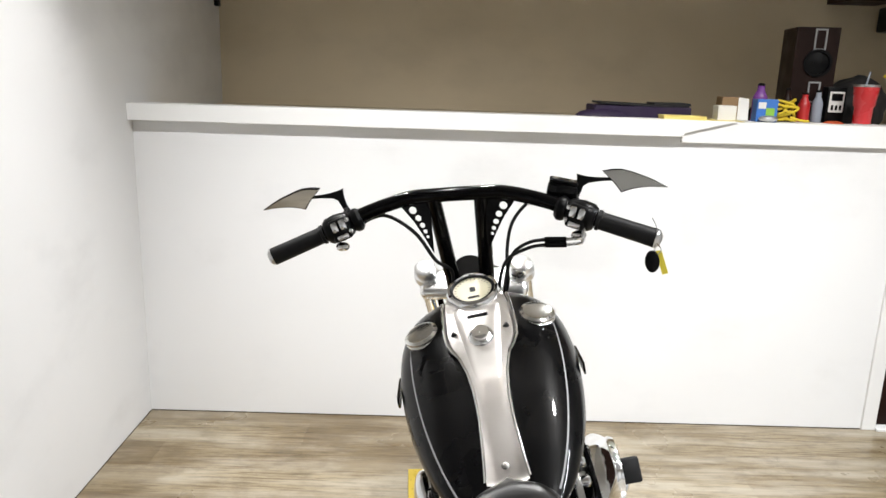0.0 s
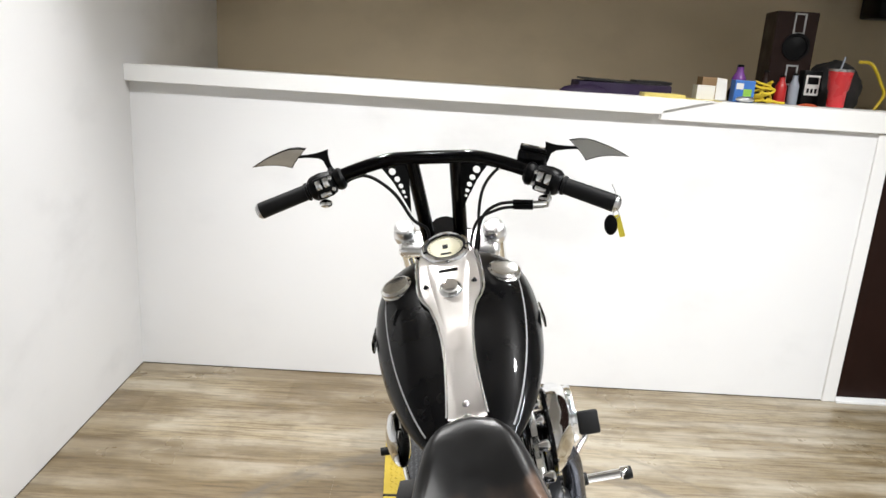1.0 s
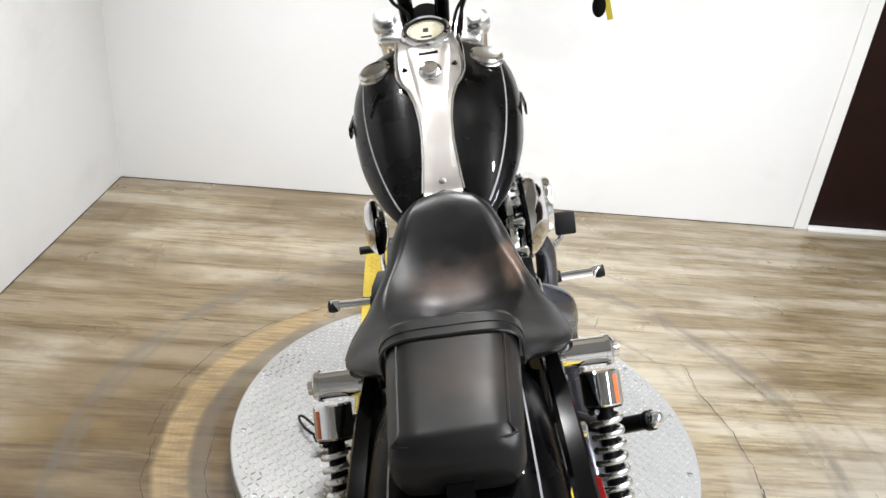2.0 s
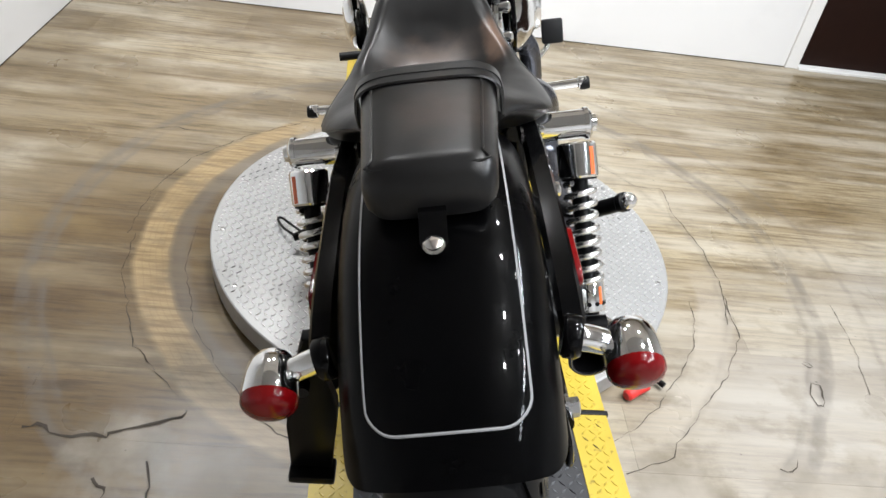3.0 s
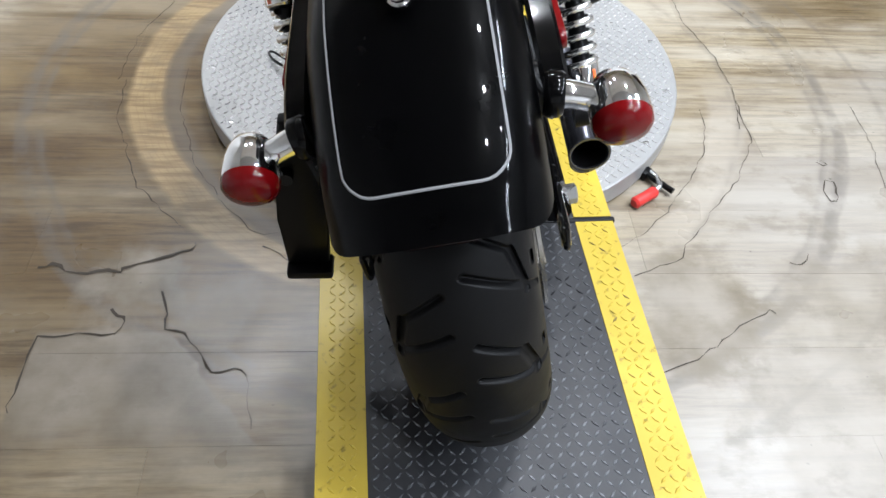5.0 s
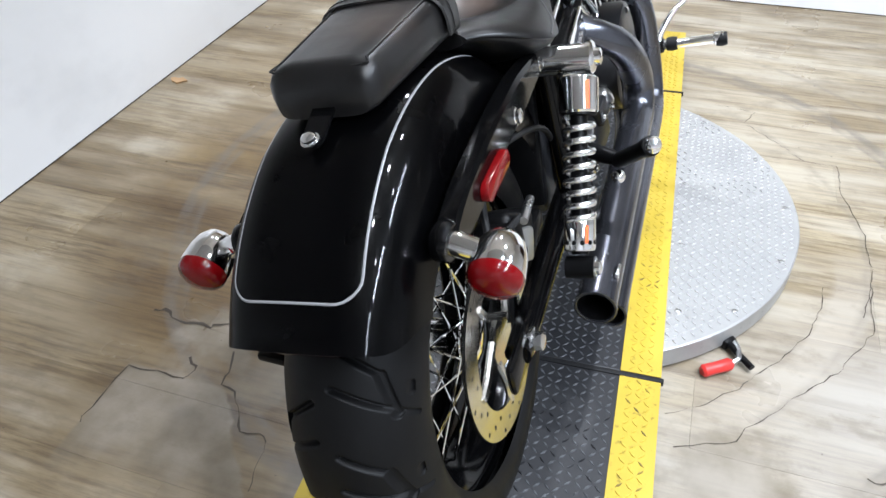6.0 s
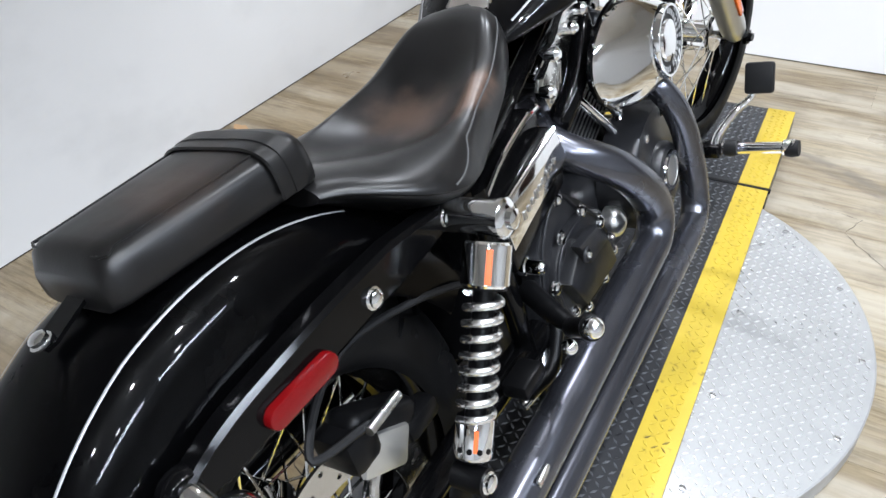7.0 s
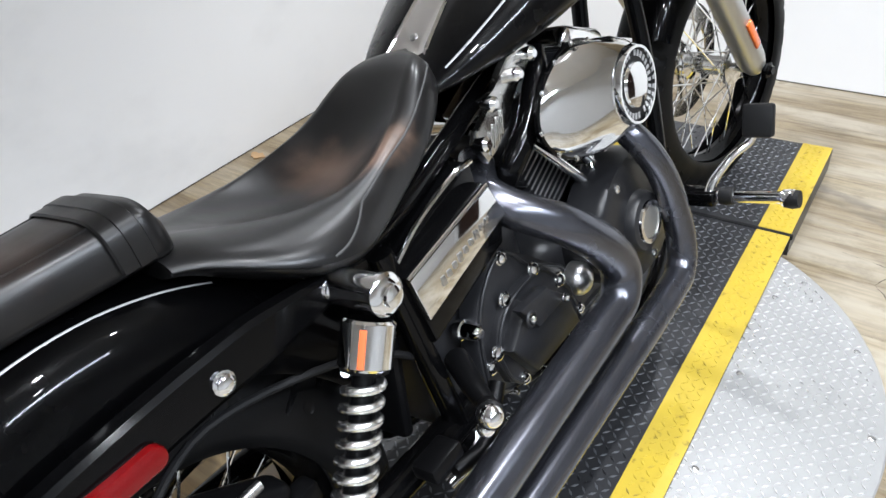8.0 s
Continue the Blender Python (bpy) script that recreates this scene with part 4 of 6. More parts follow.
def pad_mesh():
    secs = []
    for t in np.linspace(0, 1, 26):
        y = -0.076 + 0.25 * t
        e = min(1.0, t / 0.09, (1 - t) / 0.06)
        e = math.sqrt(max(0.03, 1 - (1 - e) ** 2))
        hw = (0.068 + 0.018 * t) * (0.8 + 0.2 * e)
        zb, zt = 0.732 - 0.01 * t, 0.755 + 0.036 * (0.3 + 0.7 * e)
        ring = []
        for i in range(32):
            a = 2 * math.pi * i / 32
            c, s = math.cos(a), math.sin(a)
            ex, ez = abs(c) ** 0.38 * (1 if c > 0 else -1), abs(s) ** 0.45 * (1 if s > 0 else -1)
            k = 1.0 if s < 0 else 1 - 0.14 * s
            ring.append(Vector((hw * ex * k, y, (zb + zt) / 2 + (zt - zb) / 2 * ez)))
        secs.append(ring)
    return rings(bmesh.new(), secs)


bp("pad", pad_mesh(), "leather", pill, angle=60)


def pad_edge(t, side):
    """A point on the pad's upper edge, t along it."""
    e = min(1.0, t / 0.09, (1 - t) / 0.06)
    e = math.sqrt(max(0.03, 1 - (1 - e) ** 2))
    hw = (0.068 + 0.018 * t) * (0.8 + 0.2 * e)
    zb, zt = 0.732 - 0.01 * t, 0.755 + 0.036 * (0.3 + 0.7 * e)
    return Vector((side * hw * 0.792, -0.076 + 0.25 * t, (zb + zt) / 2 + (zt - zb) / 2 * 0.862))


welt = [pad_edge(t, -1) for t in np.linspace(0.75, 0.05, 12)] + [pad_edge(t, 1) for t in np.linspace(0.05, 0.75, 12)]
bp("welt", tube(welt, 0.0017, 6, steps=3), "leather", pill, "stitched welt round the pad's top")
strap = bmesh.new()
for off in (0.0, 0.016):
    secs = []
    for a in np.linspace(-0.25, math.pi + 0.25, 30):
        c, s = math.cos(a), math.sin(a)
        ex, ez = abs(c) ** 0.38 * (1 if c > 0 else -1), abs(s) ** 0.45 * (1 if s > 0 else -1)
        k = 1.0 if s < 0 else 1 - 0.14 * s
        p = Vector((0.0865 * ex * k, 0.122 + off, 0.757 + 0.0355 * ez))
        n = Vector((ex, 0, ez)).normalized() * (0.004 if off else 0.0025)
        secs.append([p + Vector((0, -0.011, 0)), p + n + Vector((0, -0.009, 0)), p + n + Vector((0, 0.009, 0)), p + Vector((0, 0.011, 0))])
    rings(strap, secs)
bp("strap", strap, "leather", pill, "black strap across the pad's front")
bp("bracket", prism([(-0.014, 0), (0.014, 0), (0.014, -0.045), (0.009, -0.055), (-0.009, -0.055), (-0.014, -0.045)], 0.004, Matrix.Translation((0, -0.072, 0.742)) @ pose(0, 0, 0, 22, 0, 0)), "gloss_black", pill, "black fixing tab")
bp("fixing_bolt", bolt((0, -0.12, 0.7285), (0, -0.28, 0.96), 0.009, 0.01), "chrome", pill, "chrome dome bolt")

# tank
TY = [0.57, 0.6, 0.65, 0.72, 0.8, 0.88, 0.96, 1.04, 1.1, 1.15, 1.18]
TW = [0.055, 0.082, 0.112, 0.141, 0.165, 0.18, 0.186, 0.182, 0.166, 0.135, 0.09]
TT = [0.715, 0.733, 0.765, 0.805, 0.848, 0.89, 0.925, 0.945, 0.942, 0.925, 0.895]
TB = [0.7, 0.7, 0.7, 0.7, 0.705, 0.715, 0.73, 0.745, 0.76, 0.785, 0.83]


def tank_at(y):
    return tuple(float(np.interp(y, TY, v)) for v in (TW, TT, TB))


def smooth_tank(y):
    acc = np.zeros(3)
    for d in (-0.03, -0.015, 0, 0.015, 0.03):
        acc += np.array(tank_at(min(max(y + d, 0.57), 1.18)))
    return acc / 5


def tank_point(y, t):
    w, zt, zb = smooth_tank(y)
    c, s = math.cos(t), math.sin(t)
    mid = zb + 0.42 * (zt - zb)
    x = w * abs(c) ** 0.78 * (1 if c > 0 else -1)
    z = mid + (zt - mid) * abs(s) ** 0.9 if s > 0 else mid - (mid - zb) * abs(s) ** 0.7
    if s > 0:
        z -= 0.012 * math.exp(-((x / 0.03) ** 2))
    return Vector((x, y, z))


body = bmesh.new()
rings(body, [[tank_point(y, 2 * math.pi * i / 56) for i in range(56)] for y in np.linspace(0.57, 1.18, 50)])
tank = bp("fuel_tank", body, "paint", bike, "gloss black fuel tank with silver pinstripes", angle=60)
for sx in (-1, 1):
    pts, ups = [], []
    for y in np.linspace(0.62, 1.1, 30):
        t = radians(33 + 10 * (y - 0.62) / 0.48)
        t = t if sx > 0 else math.pi - t
        p, a, b = tank_point(y, t), tank_point(y + 0.01, t), tank_point(y, t + 0.03)
        n = (a - p).cross(b - p).normalized()
        n = n if n.z > 0 else -n
        pts.append(p + n * 0.001)
        ups.append(n)
    bp("pinstripe", ribbon(pts, 0.0036, ups), "pinstripe", tank, "silver painted pinstripe")
    badge = prism([(-0.05, -0.012), (0.045, -0.012), (0.055, 0), (0.045, 0.012), (-0.05, 0.012)], 0.004, Matrix.Translation((sx * 0.187, 0.95, 0.81)) @ pose(0, 0, 0, 90, 0, 90 * sx))
    bp("badge", badge, "gloss_black", tank, "small dark tank badge")
    c = Vector((sx * 0.118, 0.985, 0.898))
    tilt = Vector((sx * 0.22, -0.3, 1)).normalized()
    bp("fuel_cap", turned([(0, 0.034), (0.3, 0.0375), (0.5, 0.0375), (0.62, 0.034), (0.7, 0.037), (0.85, 0.0365), (1, 0.03), (0.93, 0.024)], c, c + tilt * 0.026, 36), "alloy_bright", tank, "round chrome screw cap")


def top_z(y):
    return 0.759 + 0.6 * (y - 0.655) if y < 1.0 else 0.966 + 0.2 * (y - 1.0)


DY = [0.635, 0.66, 0.7, 0.75, 0.8, 0.84, 0.875, 0.9, 0.93, 0.99, 1.03]
DW = [0.043, 0.04, 0.037, 0.0345, 0.036, 0.042, 0.054, 0.073, 0.077, 0.074, 0.064]
def tank_top(x, y):
    """The height of the tank's skin, x from its middle."""
    w, zt, zb = smooth_tank(y)
    mid = zb + 0.42 * (zt - zb)
    c = min(0.999, abs(x) / w) ** (1 / 0.78)
    return mid + (zt - mid) * math.sqrt(1 - c * c) ** 0.9 - 0.012 * math.exp(-((x / 0.03) ** 2))


secs = []
for y in np.linspace(0.635, 1.03, 36):
    w = float(np.interp(y, DY, DW))
    z = top_z(y)
    row = []
    for i in range(15):
        u = -1 + 2 * i / 14
        row.append(Vector((w * u, y, max(z + 0.004 - 0.006 * abs(u) ** 3, tank_top(w * u, y) + 0.003) - (0.035 if abs(u) > 0.98 else 0.0))))
    secs.append(row)
dash_bm = bmesh.new()
rings(dash_bm, secs, closed=False, caps=False)
bmesh.ops.solidify(dash_bm, geom=list(dash_bm.faces), thickness=0.003)
dash = bp("dash_panel", dash_bm, "dash_chrome", bike, "long chrome dash panel over the tank", angle=35)
for sx in (-1, 1):
    bp("dash_rail", tube([(sx * (float(np.interp(y, DY, DW)) - 0.004), y, max(top_z(y) - 0.001, tank_top(float(np.interp(y, DY, DW)) - 0.004, y) + 0.002)) for y in np.linspace(0.64, 1.0, 24)], 0.0032, 8, steps=1), "chrome", dash, "raised chrome rail along the panel's edge")
# raised tongue that carries the speedometer and runs out towards the seat
secs = []
for y in np.linspace(0.78, 0.975, 26):
    w = float(np.interp(y, [0.78, 0.85, 0.9, 0.95, 1.02], [0.02, 0.031, 0.04, 0.048, 0.053]))
    h = float(np.interp(y, [0.78, 0.84, 0.9, 0.95, 0.975], [0.0008, 0.004, 0.009, 0.01, 0.006]))
    secs.append([Vector((w * u, y, top_z(y) + 0.001 + h * (1 - abs(u) ** 5))) for u in np.linspace(-1, 1, 21)])
tongue = rings(bmesh.new(), secs, closed=False, caps=False)
bp("dash_tongue", tongue, "dash_chrome", dash, "raised chrome tongue under the speedometer", angle=50)
face = Vector((0, -0.36, 0.93)).normalized()
gc = Vector((0, 1.016, 0.982))
bp("gauge_bezel", turned([(0, 0.05), (0.5, 0.056), (0.8, 0.0565), (0.95, 0.053), (1, 0.0475), (0.9, 0.0455)], gc - face * 0.045, gc + face * 0.004, 48, caps=False), "chrome", dash, "chrome speedometer bezel")
bp("gauge_ring", turned([(0, 0.046), (1, 0.046), (1, 0.041), (0, 0.041)], gc - face * 0.002, gc + face * 0.001, 48, caps=False), "satin_black", dash)
bp("gauge_dial", turned([(0, 0.0465), (1, 0.0465)], gc - face * 0.006, gc - face * 0.003, 48), "dial", dash, "cream speedometer dial")
up_dir = Vector((0, 0.93, 0.36)).normalized()
marks = bmesh.new()
turn = Matrix((Vector((1, 0, 0)), up_dir, face)).transposed()
for k in range(21):
    a = radians(225 - 270 * k / 20)
    d = Vector((math.cos(a), 0, 0)) + up_dir * math.sin(a)
    rod(gc + d * 0.034 - face * 0.0028, gc + d * 0.0385 - face * 0.0028, 0.0006, seg=5, bm=marks)
block(marks, (0.012, 0.014, 0.001), gc - face * 0.0026 + up_dir * 0.002, 0, turn)
block(marks, (0.024, 0.006, 0.001), gc - face * 0.0026 - up_dir * 0.024, 0, turn)
bp("dial_marks", marks, "satin_black", dash, "fine black dial scale")
slope = Matrix.Rotation(math.atan(0.6), 3, "X")
bp("indicator_slot", box((0.042, 0.008, 0.003), (0, 0.948, top_z(0.948) + 0.0108), 0.001, slope), "satin_black", dash, "dark indicator window")
key = Vector((0, -0.51, 0.86))
kc = Vector((0, 0.905, top_z(0.905) + 0.009))
bp("ignition_switch", turned([(0, 0.026), (0.3, 0.024), (0.5, 0.018), (0.9, 0.017), (1, 0.01)], kc, kc + key * 0.014, 28), "chrome", dash, "round chrome ignition switch")
bp("dash_bolt", bolt((0, 0.665, top_z(0.665) + 0.003), key, 0.006, 0.004), "steel", dash)

# fork and front fender
fork = new("front_fork")
fork.parent = bike
fork["label"] = "chrome telescopic fork"
for sx in (-1, 1):
    off = Vector((sx * 0.116, 0, 0))
    foot = FA + off
    bp("fork_tube", rod(foot + HEAD * 0.36, foot + HEAD * 0.735, 0.0245, seg=24), "chrome", fork, "", True)
    bp("fork_slider", turned([(0, 0.02), (0.06, 0.03), (0.12, 0.033), (0.9, 0.033), (0.93, 0.037), (1, 0.035)], foot + HEAD * 0.0, foot + HEAD * 0.4, 28), "alloy", fork, "grey alloy fork slider", True)
    bp("fork_cap", turned([(0, 0.03), (0.45, 0.03), (0.55, 0.0265), (0.92, 0.0255), (1, 0.0215)], foot + HEAD * 0.735, foot + HEAD * 0.775, 28), "bright_plug", fork, "bright round fork cap", True)
    bp("fork_reflector", box((0.008, 0.02, 0.085), foot + HEAD * 0.14 + Vector((sx * 0.034, -0.0, 0)), 0.003, Matrix.Rotation(RAKE, 3, "X")), "amber", fork, "amber side reflector", True)
    bp("axle_bolt", turned([(0, 0.02), (0.5, 0.02), (0.55, 0.013), (1, 0.011)], foot + Vector((sx * 0.025, 0, 0)), foot + Vector((sx * 0.045, 0, 0)), 6), "gloss_black", fork, "", True)
for h, d, mat in ((0.715, 0.036, "bright_plug"), (0.53, 0.04, "gloss_black")):
    yoke = box((0.262, 0.08, d), FA + HEAD * h + Vector((0, -0.02, 0)), 0.016, Matrix.Rotation(RAKE, 3, "X"), 3)
    bp("triple_clamp", yoke, mat, fork, "", True)
bp("axle", rod(FA + Vector((-0.12, 0, 0)), FA + Vector((0.12, 0, 0)), 0.011), "steel", fork, "", True)
fsh = bmesh.new()
secs = []
for a in np.linspace(radians(28), radians(150), 30):
    row = []
    for i in range(15):
        s = -1 + 2 * i / 14
        rr = 0.365 - 0.05 * abs(s) ** 2.4
        row.append(Vector((0.066 * math.sin(s * math.pi / 2), FA.y + rr * math.cos(a), FA.z + rr * math.sin(a))))
    secs.append(row)
rings(fsh, secs, closed=False, caps=False)
bmesh.ops.solidify(fsh, geom=list(fsh.faces), thickness=0.003)
bp("front_fender", fsh, "paint", bike, "gloss black front fender", True, 50)
lampc = FORK_TOP + Vector((0, 0.19, -0.19))
bp("headlamp", turned([(0, 0.02), (0.1, 0.05), (0.35, 0.075), (0.75, 0.085), (0.95, 0.086), (1, 0.08)], lampc + Vector((0, -0.09, 0.01)), lampc + Vector((0, 0.06, 0)), 36), "gloss_black", bike, "black round headlamp", True)

# handlebar
bars = new("handlebar")
bars.parent = bike
bars["label"] = "black tee handlebar on tall risers"
C0 = FORK_TOP + Vector((0, -0.02, 0))
TOPZ, TOPY = 1.174, 1.08
BAR = [(0.405, 1.015, 1.073), (0.29, 1.045, 1.112), (0.2, 1.066, 1.148), (0.11, TOPY, TOPZ - 0.002), (0.05, TOPY, TOPZ + 0.002)]
bp("bar", tube([(-x, y, z) for x, y, z in BAR] + BAR[::-1], 0.0155, 18), "gloss_black", bars, "", True)
for sx in (-1, 1):
    base = Vector((sx * 0.04 + (0.004 if sx < 0 else 0.0), C0.y + 0.0, C0.z - 0.09))
    bp("riser", tube([base, (sx * 0.052, TOPY + 0.002, TOPZ - 0.004)], [0.0175, 0.0165], 18), "gloss_black", bars, "", True)
    drilled = [circle(sx * hx, TOPZ + hz, hr, 14) for hx, hz, hr in ((0.098, -0.028, 0.0085), (0.0875, -0.046, 0.007), (0.08, -0.062, 0.006), (0.0745, -0.076, 0.0048), (0.0705, -0.088, 0.0036))]
    gus = holed([(sx * 0.06, TOPZ - 0.008), (sx * 0.128, TOPZ - 0.012), (sx * 0.098, TOPZ - 0.052), (sx * 0.078, TOPZ - 0.088), (sx * 0.06, TOPZ - 0.125)], drilled, 0.005, Matrix.Translation((0, TOPY + 0.004, 0)) @ pose(0, 0, 0, 90, 0, 0))
    bp("gusset", gus, "gloss_black", bars, "drilled black gusset plate", True)
    a, b = Vector((sx * 0.29, 1.045, 1.112)), Vector((sx * 0.408, 1.0142, 1.072))
    d = (b - a).normalized()
    nrm = Vector((0, -1, 0)) - d * Vector((0, -1, 0)).dot(d)
    nrm.normalize()
    vert = sx * nrm.cross(d)
    grip = bp("grip", turned([(0, 0.0215), (0.05, 0.0215), (0.06, 0.0185), (0.5, 0.0188), (0.9, 0.0192), (1, 0.0195)], a, b - d * 0.008, 28), "rubber", bars, "black rubber grip", True)
    bp("grip_end", turned([(0, 0.0198), (0.35, 0.0185), (0.8, 0.013), (1, 0.005)], b - d * 0.008, b + d * 0.004, 24), "steel", grip, "steel grip end", True)
    s0 = a - d * 0.038
    axes = Matrix((d * sx, -nrm, vert)).transposed()
    hous = bp("switch_body", turned([(0, 0.022), (0.06, 0.0265), (0.5, 0.031), (0.86, 0.029), (1, 0.0225)], s0 - d * 0.026, s0 + d * 0.034, 26), "satin_black", bars, "black switch housing", True)
    bp("switch_pod", box((0.042, 0.03, 0.05), s0 + nrm * 0.014 - vert * 0.003, 0.007, axes, 3), "satin_black", hous, "", True)
    for u in (-0.009, 0.009):
        bp("switch_button", box((0.014, 0.008, 0.023), s0 + d * u + nrm * 0.03 + vert * 0.006, 0.003, axes), "chrome", hous, "chrome rocker switch", True)
    bp("switch_button", box((0.026, 0.009, 0.011), s0 + nrm * 0.029 - vert * 0.019, 0.003, axes), "chrome", hous, "wide chrome switch", True)
    bp("switch_knob", ball(s0 + d * 0.012 + nrm * 0.012 - vert * 0.04, 0.0125, squash=(1.3, 1, 0.8)), "chrome", hous, "chrome lever knob", True)
    bp("clamp_screw", bolt(s0 - d * 0.02 + nrm * 0.027 + vert * 0.012, nrm, 0.004, 0.004), "chrome", hous, "", True)
    bp("clamp_screw", bolt(s0 - d * 0.02 + nrm * 0.027 - vert * 0.014, nrm, 0.004, 0.004), "chrome", hous, "", True)
    bp("control_clamp", turned([(0, 0.02), (0.3, 0.026), (0.7, 0.026), (1, 0.022)], s0 - d * 0.05, s0 - d * 0.028, 22), "satin_black", bars, "", True)
    lev = [s0 - d * 0.03 + Vector((0, 0.03, -0.01)), s0 + d * 0.02 + Vector((0, 0.05, -0.008)), s0 + d * 0.08 + Vector((0, 0.05, -0.004)), s0 + d * 0.13 + Vector((0, 0.045, 0.0))]
    bp("lever", tube(lev, [0.008, 0.007, 0.006, 0.005], 10), "satin_black", bars, "black control lever", True)
    # blade mirrors on sword-shaped arms
    blade = [(0.326, 1.188), (0.3, 1.19), (0.275, 1.193), (0.253, 1.201), (0.2535, 1.185), (0.25, 1.168), (0.243, 1.152), (0.253, 1.147), (0.26, 1.163), (0.2645, 1.176), (0.276, 1.182), (0.3, 1.1825), (0.326, 1.182)]
    bp("mirror_arm", prism([(sx * x, z) for x, z in blade], 0.007, Matrix.Translation((0, 1.099, 0)) @ pose(0, 0, 0, 90, 0, 0), bevel=0.0015), "satin_black", bars, "black thorn-shaped mirror arm", True)
    bp("mirror_foot", tube([(sx * 0.247, 1.094, 1.155), (sx * 0.25, 1.082, 1.145), (sx * 0.25, 1.07, 1.135)], 0.007, 10), "satin_black", bars, "", True)
    out = [(0, 0), (0.02, 0.003), (0.039, 0.0025), (0.057, -0.0025), (0.074, -0.009), (0.09, -0.0155), (0.105, -0.023), (0.131, -0.038), (0.113, -0.0365), (0.096, -0.036), (0.081, -0.0365), (0.066, -0.038), (0.052, -0.0415), (0.038, -0.046), (0.028, -0.031), (0.0175, -0.0185)]
    out = [(sx * x, y) for x, y in out]
    pm = Matrix.Translation((sx * 0.305, 1.095, 1.204)) @ pose(0, 0, 0, 101 if sx < 0 else 82, 0, -12 * sx)
    shell_bm = prism(out, 0.007, pm @ Matrix.Translation((0, 0, -0.006)), bevel=0.0)
    glass = [(0.94 * (x - sx * 0.06) + sx * 0.06, 0.9 * (y + 0.022) - 0.022) for x, y in out]
    blade = bp("mirror_shell", shell_bm, "satin_black", bars, "black blade-shaped mirror shell", True)
    bp("mirror_glass", prism(glass, 0.0012, pm @ Matrix.Translation((0, 0, 0.0012))), "mirror", blade, "mirror glass", True)
mc = bp("master_cylinder", box((0.064, 0.044, 0.034), (0.222, 1.098, 1.168), 0.009, Matrix.Rotation(radians(14), 3, "Y"), 3), "gloss_black", bars, "black brake fluid reservoir", True)
bp("reservoir_lid", box((0.06, 0.04, 0.007), (0.226, 1.098, 1.187), 0.003, Matrix.Rotation(radians(14), 3, "Y")), "satin_black", mc, "", True)
for u in (-0.017, 0.017):
    bp("lid_screw", bolt((0.227 + u, 1.09, 1.19 - 0.25 * u), (0.24, -0.1, 1), 0.006, 0.004), "chrome", mc, "", True)
cab = new("control_cables")
cab.parent = bike
bp("clutch_cable", tube([(-0.235, 1.06, 1.11), (-0.19, 1.075, 1.135), (-0.15, 1.08, 1.135), (-0.095, 1.075, 1.095), (-0.06, 1.09, 1.03), (-0.03, 1.12, 0.99), (-0.05, 1.15, 0.9)], 0.0042, 8), "rubber", cab, "black clutch cable", True)
for k, (dz, dx) in enumerate(((0.005, 0.0), (-0.006, -0.012))):
    bp("throttle_cable", tube([(0.185, 1.02, 1.077 + dz), (0.15, 1.022, 1.072 + dz), (0.115 + dx, 1.04, 1.045 + dz), (0.094 + dx, 1.06, 0.99), (0.088 + dx, 1.085, 0.93), (0.1 + dx, 1.09, 0.85)], 0.0036, 8), "rubber", cab, "black throttle cable", True)
    bp("cable_adjuster", rod((0.182, 1.02, 1.077 + dz), (0.226, 1.019, 1.0755 + dz), 0.0058), "satin_black", cab, "black cable adjuster sleeve", True)
    bp("cable_elbow", tube([(0.226, 1.019, 1.0755 + dz), (0.25, 1.02, 1.076 + dz), (0.258, 1.024, 1.08 + dz), (0.262, 1.03, 1.1)], 0.0032, 8), "chrome", cab, "chrome cable elbow", True)
bp("brake_line", tube([(0.19, 1.085, 1.16), (0.15, 1.07, 1.15), (0.115, 1.065, 1.11), (0.1, 1.07, 1.05), (0.097, 1.08, 0.98), (0.08, 1.13, 0.92)], 0.0036, 8), "rubber", cab, "black brake line", True)
bp("line_sleeve", rod((0.165, 1.076, 1.156), (0.148, 1.07, 1.148), 0.0052), "steel", cab, "grey line sleeve", True)
bp("dash_post", rod((-0.062, 0.925, 0.905), (-0.05, 0.925, 0.925), 0.006), "rubber", cab)
bp("dash_post", rod((0.062, 0.925, 0.905), (0.05, 0.925, 0.925), 0.006), "rubber", cab)
keys = new("key_tag")
keys.parent = bike
bp("fob", prism([(0.014 * math.cos(t), 0.022 * math.sin(t)) for t in [k * math.pi / 10 for k in range(20)]], 0.008, Matrix.Translation((0.39, 0.995, 1.034)) @ pose(0, 0, 0, 90, 0, 0), bevel=0.002), "satin_black", keys, "black oval key fob", True)
bp("paper_tag", box((0.012, 0.001, 0.05), (0.409, 0.998, 1.03), 0, Matrix.Rotation(radians(-14), 3, "Y")), "tag_yellow", keys, "small yellow tag", True)
bp("key_ring", tube([(0.4, 1.0, 1.07), (0.395, 0.994, 1.058), (0.398, 0.997, 1.045), (0.408, 0.998, 1.055), (0.4, 1.0, 1.07)], 0.0012, 6), "chrome", keys, "", True)
bp("tie", tube([(0.4, 1.0, 1.07), (0.4, 0.995, 1.1), (0.392, 0.99, 1.122)], 0.0009, 5), "steel", keys, "", True)

